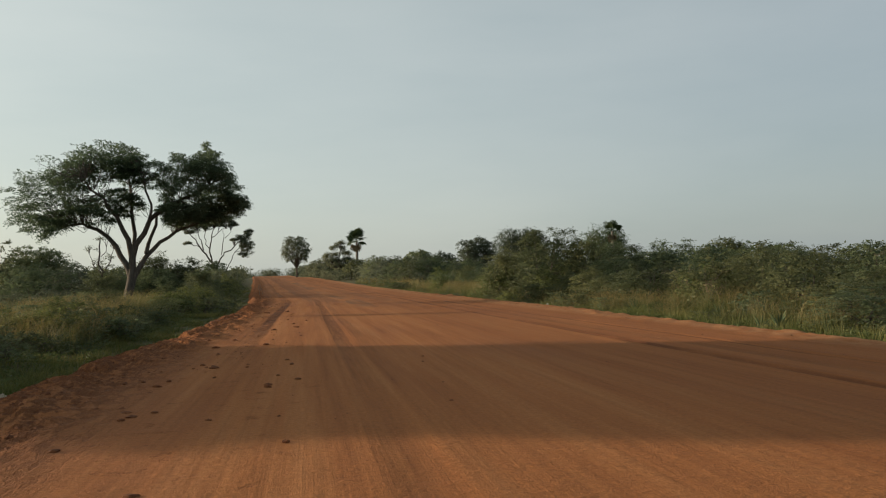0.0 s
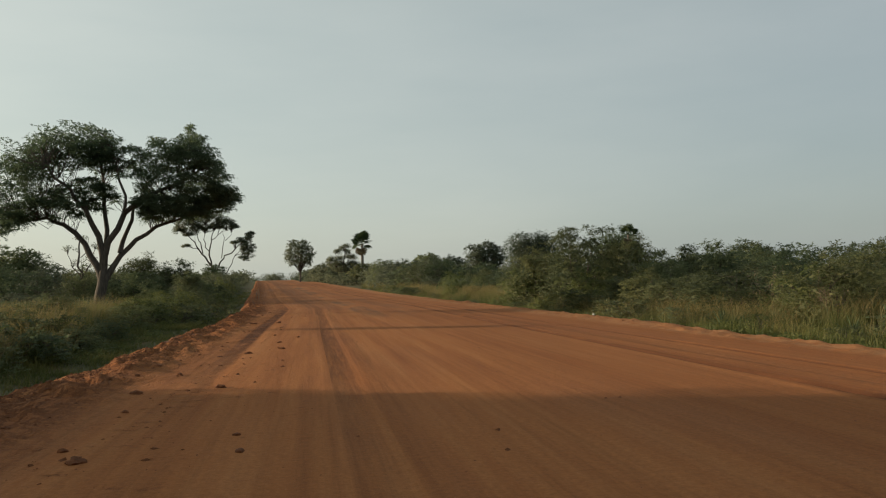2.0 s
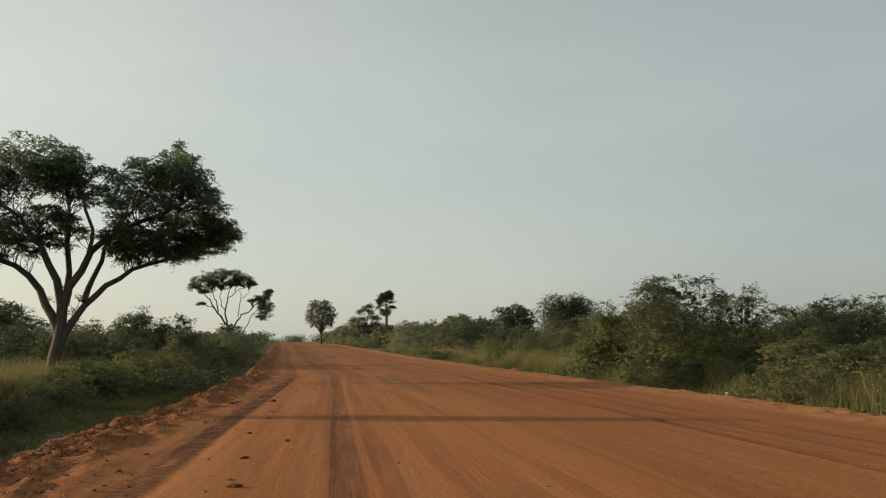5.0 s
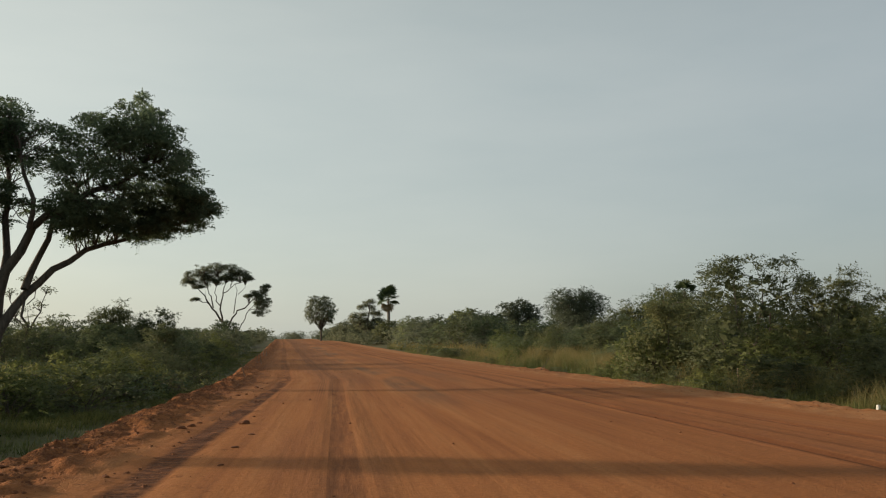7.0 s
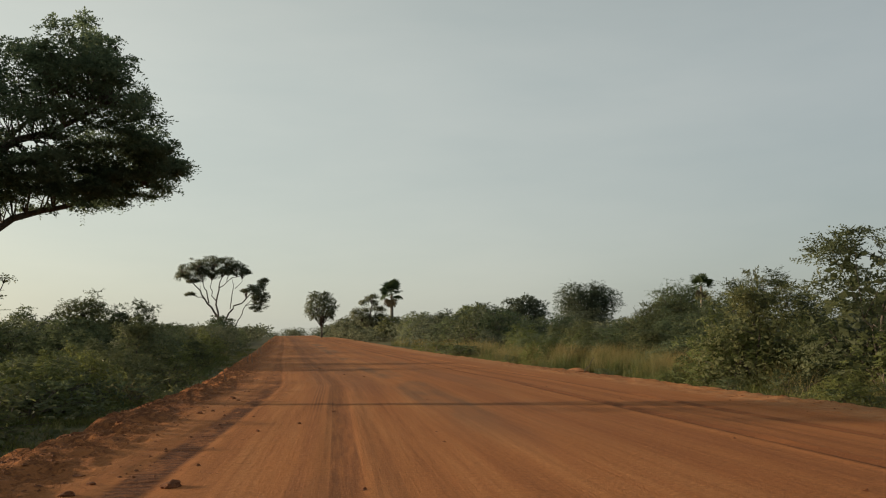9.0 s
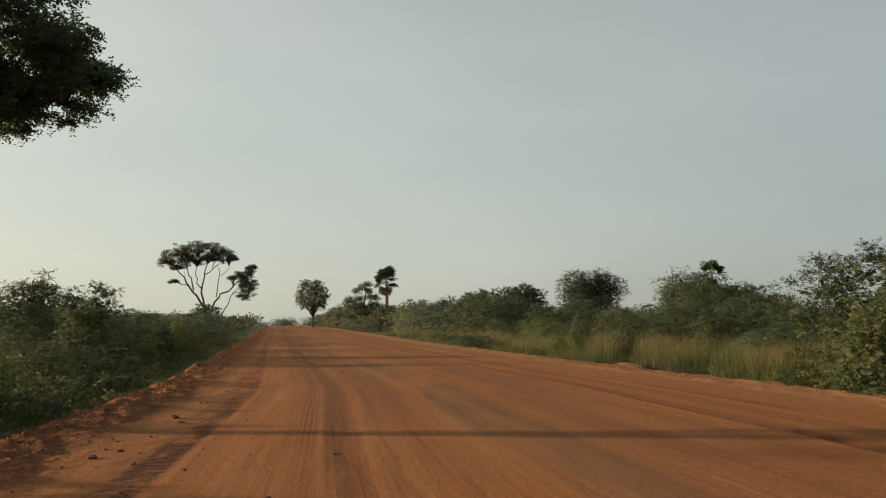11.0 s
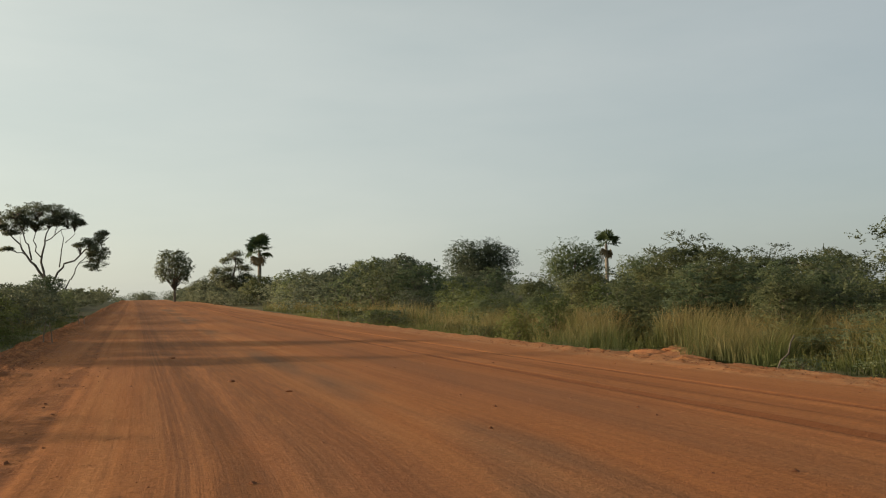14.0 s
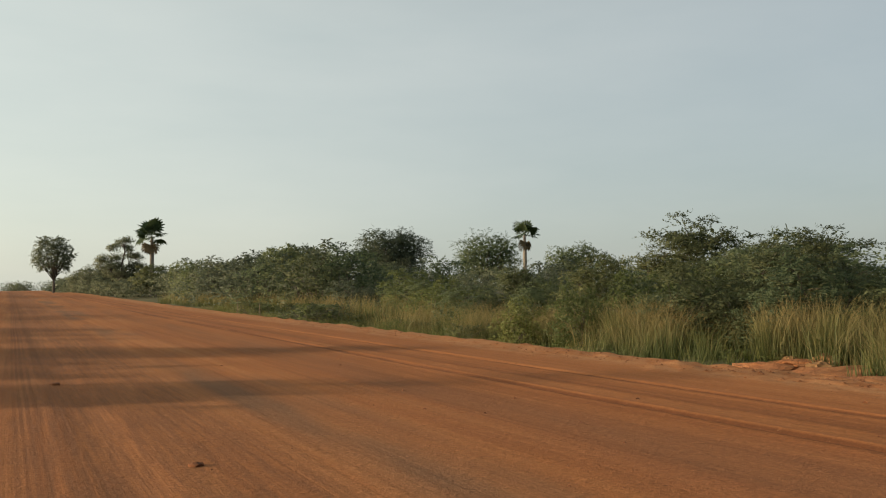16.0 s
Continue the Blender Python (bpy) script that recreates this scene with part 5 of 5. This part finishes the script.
wz = ground_z(weeds[:, 0], weeds[:, 1])
stuff("weeds", "low leafy green weeds along the verges", "weeds", [
    leaves(r8, np.column_stack([weeds, wz + 0.16]), np.column_stack([0.35 + 0.3 * r8.random(len(weeds)), 0.35 + 0.3 * r8.random(len(weeds)), 0.12 + 0.2 * r8.random(len(weeds))]), 18, 0.12, 0.07)
], M_LEAF_GREEN)

# far woods beyond the crest
r9 = np.random.default_rng(12)
fy = np.where(r9.random(420) < 0.6, r9.uniform(392, 540, 420), r9.uniform(540, 900, 420))
fx = bend(fy) + np.where(r9.random(420) < 0.45, -1, 1) * (17 + 300 * r9.random(420) ** 1.8) + 4
fz = ground_z(fx, fy)
fh = r9.uniform(4, 8, 420)
wy, wx = r9.uniform(560, 690, 70), r9.uniform(-60, 60, 70)
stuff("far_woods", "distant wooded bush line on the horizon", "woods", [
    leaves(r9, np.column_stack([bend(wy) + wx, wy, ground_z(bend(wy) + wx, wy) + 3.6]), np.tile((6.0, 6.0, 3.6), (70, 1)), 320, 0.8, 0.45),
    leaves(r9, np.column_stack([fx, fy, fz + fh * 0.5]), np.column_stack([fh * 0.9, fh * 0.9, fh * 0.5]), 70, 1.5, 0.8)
], M_LEAF_HAZY)


# ---- stakes, stones and clods ----
def rod(name, label, x, y, tip, r, mat, category="stake", group=""):
    """A thin crooked stick stuck in the soil; tip is its free end from the foot."""
    g = np.random.default_rng(int(abs(x * 100 + y * 10)))
    z = max(float(ground_z(x, y)), road_z(x, y) if ROAD_L < x - float(bend(y)) < ROAD_R else -9)
    tip = np.array(tip, float)
    path = wander(g, -0.12 * tip, tip, 0.04, 5)
    thing = new(name, sheet(name, *tube(path, np.linspace(r, r * 0.6, len(path)), 7), mat))
    thing.matrix_world = pose(x, y, z)
    return tagged(thing, label, category, group)


for x, y, tip, r in ((-6.95, 117.0, (0.12, 0, 1.05), 0.035), (-6.55, 117.2, (-0.14, 0.1, 1.0), 0.035), (-5.2, 88.6, (-0.22, 0.05, 0.75), 0.025), (-8.7, 146.0, (0.1, 0, 0.9), 0.035), (-8.3, 146.4, (-0.1, 0, 0.95), 0.035)):
    rod("stake", "thin weathered wooden stake at the crumbled road edge", x, y, tip, r, M_WOOD, "stake", "roadside stakes")
rod("leaning_stick", "dark crooked stick leaning over the road edge", 13.95, 89.8, (0.75, 0.2, 1.05), 0.028, M_BARK, "stick")
for x, y, tip in ((17.5, 68.6, (0.04, 0, 1.35)), (17.0, 66.4, (0.12, 0, 0.8)), (17.3, 122.0, (0.05, 0, 1.1)), (11.6, 151.0, (0.02, 0, 1.3)), (12.6, 147.0, (-0.05, 0, 1.2)), (16.6, 119.5, (0.25, 0, 0.7))):
    rod("stake", "pale weathered fence stake in the verge grass", x, y, tip, 0.04, M_WOOD, "stake", "verge stakes")


def block(name, label, x, y, size, mat, seed, category="stone", group="", lift=0.25):
    bm = bmesh.new()
    bmesh.ops.create_icosphere(bm, subdivisions=3 if max(size) > 0.1 else 2, radius=1.0)
    for v in bm.verts:
        n = noise.fractal(v.co * 1.3 + Vector((seed * 7.1, 3.0, 0)), 0.8, 2.0, 4)
        v.co *= 1 + 0.38 * n
        v.co = Vector((v.co.x * size[0], v.co.y * size[1], max(v.co.z, -0.5) * size[2]))
    me = bpy.data.meshes.new(name)
    bm.to_mesh(me)
    bm.free()
    me.materials.append(mat)
    ob = new(name, me)
    u = x - float(bend(y))
    z = road_z(x, y) if ROAD_L + 0.4 < u < ROAD_R - 0.2 else float(ground_z(x, y))
    ob.matrix_world = pose(x, y, z + size[2] * lift, 0, 0, seed * 40)
    return tagged(ob, label, category, group)


post = new("marker_post")
post.matrix_world = pose(16.0, 56.8, float(ground_z(16.0, 56.8)))
tagged(post, "short white-topped marker post in the verge", "post")
v, f = tube([(0, 0, -0.2), (0, 0, 0.2), (0, 0, 0.3)], [0.05, 0.05, 0.05], 10)
part("shaft", sheet("shaft", v, f, M_WOOD), post)
v, f = tube([(0, 0, 0.3), (0, 0, 0.33), (0, 0, 0.49), (0, 0, 0.5)], [0.052, 0.062, 0.06, 0.004], 10)
part("cap", sheet("cap", v, f, M_WHITE), post, "white painted top")

block("pale_stone", "pale rounded stone on the grassy bank", -7.3, 19.5, (0.22, 0.18, 0.16), M_STONE, 1)
for k, (x, y, s) in enumerate(((18.7, 100.6, 0.46), (19.5, 101.1, 0.36), (17.6, 99.9, 0.34), (18.1, 98.9, 0.26), (19.3, 99.6, 0.3), (17.0, 100.8, 0.22), (18.4, 101.6, 0.3))):
    block("yellow_stone", "yellowish rock on a heap of dug soil", x, y, (s, s * 0.8, s * 0.55), M_RUST, k + 2, "stone", "dug-out rocks")
for k, (x, y, s) in enumerate(((14.9, 90.5, 0.8), (15.5, 92.4, 0.7), (14.9, 94.6, 0.6), (15.4, 96.8, 0.8), (16.3, 98.2, 0.9), (17.6, 99.4, 1.0), (18.6, 101.2, 0.9), (17.0, 101.2, 0.7), (14.9, 86.5, 0.7), (14.8, 64.5, 1.0), (15.6, 60.0, 0.8), (15.3, 109.0, 0.9), (16.2, 26.9, 0.7))):
    block("soil_heap", "low crumbly heap of dug orange soil at the road edge", x, y, (s, s * 1.5, 0.17), M_HEAP, k + 11, "soil heap", "soil heaps", 0.0)
for k, (x, y, s) in enumerate(((-2.67, 19.3, 0.10), (-1.82, 26.2, 0.09), (-1.9, 34.7, 0.09), (-1.0, 36.1, 0.08), (-4.9, 41.8, 0.35), (-4.5, 43.2, 0.28), (-5.0, 40.2, 0.25), (-3.16, 54.3, 0.10), (-3.05, 55.1, 0.08), (-1.85, 55.6, 0.12),
                               (-3.2, 74.2, 0.12), (-3.4, 68.2, 0.08), (0.84, 92.9, 0.07), (-0.7, 102.8, 0.09), (-2.9, 73.3, 0.07), (1.9, 90.0, 0.06), (-3.3, 25.8, 0.09))):
    block("soil_clod", "dark red clod of dry soil on the road", x, y, (s, s * 1.3, s * (0.55 if s < 0.2 else 0.24)), M_CLOD, k + 31, "clod", "loose clods", 0.15)
rng = random.Random(19)
lumps = []
for k in range(5):
    ob = block("soil_clod", "small dark red clod of dry soil on the road", -3.0, 20.0 + k * 9, (0.055, 0.07, 0.035), M_CLOD, k + 61, "clod", "loose clods", 0.15)
    lumps.append(ob.data)
for k in range(70):
    y = 4.0 + 66.0 * rng.random() ** 1.3
    u = -5.2 + 4.6 * rng.random() ** 1.3 + float(pinch(y)) * 0.5
    ob = new("soil_clod", lumps[k % 5])
    ob.matrix_world = pose(u, y, road_z(u, y) + 0.004, 0, 0, rng.random() * 360) @ Matrix.Diagonal((rng.uniform(0.5, 1.5), rng.uniform(0.5, 1.5), rng.uniform(0.5, 1.2), 1))
    tagged(ob, "small dark red clod of dry soil on the road", "clod", "loose clods")
# crumbs of soil too small to count
r10 = np.random.default_rng(15)
cu = np.concatenate([-5.7 + np.abs(r10.normal(0, 0.75, 13000)), ROAD_R - np.abs(r10.normal(0, 0.8, 1500)), r10.uniform(-4, 13, 500), -2.5 + r10.normal(0, 0.5, 700), 14.3 + r10.normal(0, 0.7, 2200), 17.2 + r10.normal(0, 1.3, 900)])
cy = np.concatenate([r10.uniform(5, 105, 13000), r10.uniform(36, 130, 1500), r10.uniform(8, 110, 500), r10.uniform(18, 110, 700), r10.uniform(82, 106, 2200), 99.5 + r10.normal(0, 1.8, 900)])
cs = 0.012 + 0.045 * r10.random(len(cu)) ** 5
o = np.array([(1, 0.2, 0.05), (0.1, 1.2, -0.05), (-1, 0, 0.1), (0, -1.2, 0.0), (0.35, 0.3, 0.5), (-0.3, -0.25, 0.46)])
cu = np.where(cu < -3.0, cu + pinch(cy), cu)
cz = np.maximum(rise(cy) + relief(cu, cy), np.where(cu > 13, ground_z(cu + bend(cy), cy), -9))
v = np.stack([cu + bend(cy), cy, cz], -1)[:, None] + (o[None] * cs[:, None, None]) * (0.6 + 0.8 * r10.random((len(cu), 6, 1)))
f = np.array([(0, 1, 4), (1, 2, 4), (2, 5, 4), (2, 3, 5), (3, 0, 5), (0, 4, 5)])
f = (np.arange(len(cu))[:, None, None] * 6 + f[None]).reshape(-1, 3)
tagged(new("soil_crumbs", sheet("soil_crumbs", v.reshape(-1, 3), f, M_CLOD, smooth_shade=False)), "scattered red soil crumbs and gravel on the road", "gravel", kind="stuff")


def sword_plant(x, y, size, seed):
    """A rosette of stiff pointed leaves, each with a folded middle."""
    g = np.random.default_rng(seed)
    thing = new("sisal_plant")
    thing.matrix_world = pose(x, y, float(ground_z(x, y)) - 0.03)
    tagged(thing, "spiky grey-green rosette plant with stiff sword leaves on the verge", "plant", "sword-leaved plants")
    t = np.array([0.0, 0.35, 0.7, 1.0])
    wd = np.array([0.035, 0.05, 0.032, 0.002]) * size
    v = np.concatenate([np.stack([t * size, s * wd, 0.25 * np.abs(s) * wd - 0.10 * size * t ** 2], -1) for s in (-1, 0, 1)])
    f = np.array([(i + 4 * j, i + 1 + 4 * j, i + 5 + 4 * j, i + 4 + 4 * j) for j in range(2) for i in range(3)])
    me = sheet("sword_leaf", v, f, M_SISAL)
    for k in range(22):
        o = part("sword_leaf", me, thing)
        o.matrix_local = pose(0, 0, 0.04, 0, 0, k * 137.5) @ pose(0, 0, 0, g.normal() * 8, -(84 - 62 * (k / 22) ** 0.8 + g.normal() * 5), 0) @ Matrix.Scale(g.uniform(0.75, 1.1), 4)


for x, y, s, k in ((17.1, 43.3, 1.0, 1), (17.6, 42.6, 0.75, 2), (16.9, 28.7, 0.85, 3), (16.5, 29.3, 0.65, 4), (18.2, 36.0, 0.8, 5)):
    sword_plant(x, y, s, k)


def dead_bush(x, y, w, h, seed):
    g = np.random.default_rng(seed)
    thing = new("dead_bush")
    thing.matrix_world = pose(x, y, float(ground_z(x, y)) - 0.05)
    tagged(thing, "leafless brown twiggy bush in tall verge grass", "bush")
    wood, twigs = [], []
    for k in range(11):
        a, q = g.random() * 6.28, w * 0.5 * math.sqrt(g.random())
        path = wander(g, (0.1 * math.cos(a), 0.1 * math.sin(a), 0), (math.cos(a) * q, math.sin(a) * q, h * g.uniform(0.6, 1.0)), 0.08, 5)
        wood.append(tube(path, np.linspace(0.022, 0.007, 6), 5))
        for j in range(9):
            p0 = path[2 + j % 4]
            p1 = p0 + np.array([g.normal() * 0.3, g.normal() * 0.3, abs(g.normal()) * 0.35])
            twigs.append(tube(wander(g, p0, p1, 0.08, 3), [0.008, 0.006, 0.005, 0.003], 3))
    part("stems", sheet("stems", *join(wood), M_WOOD), thing)
    part("twigs", sheet("twigs", *join(twigs), M_WOOD), thing)


dead_bush(23.0, 50.0, 2.6, 2.4, 3)
dead_bush(20.3, 40.5, 1.8, 1.6, 5)


def fallen_branch(x, y, length, turn, seed):
    """A dry forked branch lying on the ground."""
    g = np.random.default_rng(seed)
    thing = new("fallen_branch")
    thing.matrix_world = pose(x, y, float(ground_z(x, y)) + 0.04, 0, 0, turn)
    tagged(thing, "dry grey forked branch lying on the verge", "branch", "fallen branches")
    path = wander(g, (0, 0, 0.02), (length, 0, 0.12), 0.06, 6)
    part("stem", sheet("stem", *tube(path, np.linspace(0.04, 0.012, 7), 6), M_WOOD), thing)
    for k in range(5):
        p0 = path[1 + k]
        p1 = p0 + np.array([0.35, (-1) ** k * g.uniform(0.2, 0.45), g.uniform(0.05, 0.4)]) * length * 0.5
        part("twig", sheet("twig", *tube(wander(g, p0, p1, 0.08, 3), [0.02, 0.015, 0.01, 0.005], 5), M_WOOD), thing)


for x, y, ln, turn, seed in ((16.9, 46.2, 1.6, 30, 1), (17.6, 46.9, 1.3, 110, 2), (17.2, 49.6, 1.2, 200, 3), (16.0, 68.6, 1.0, 60, 4)):
    fallen_branch(x, y, ln, turn, seed)
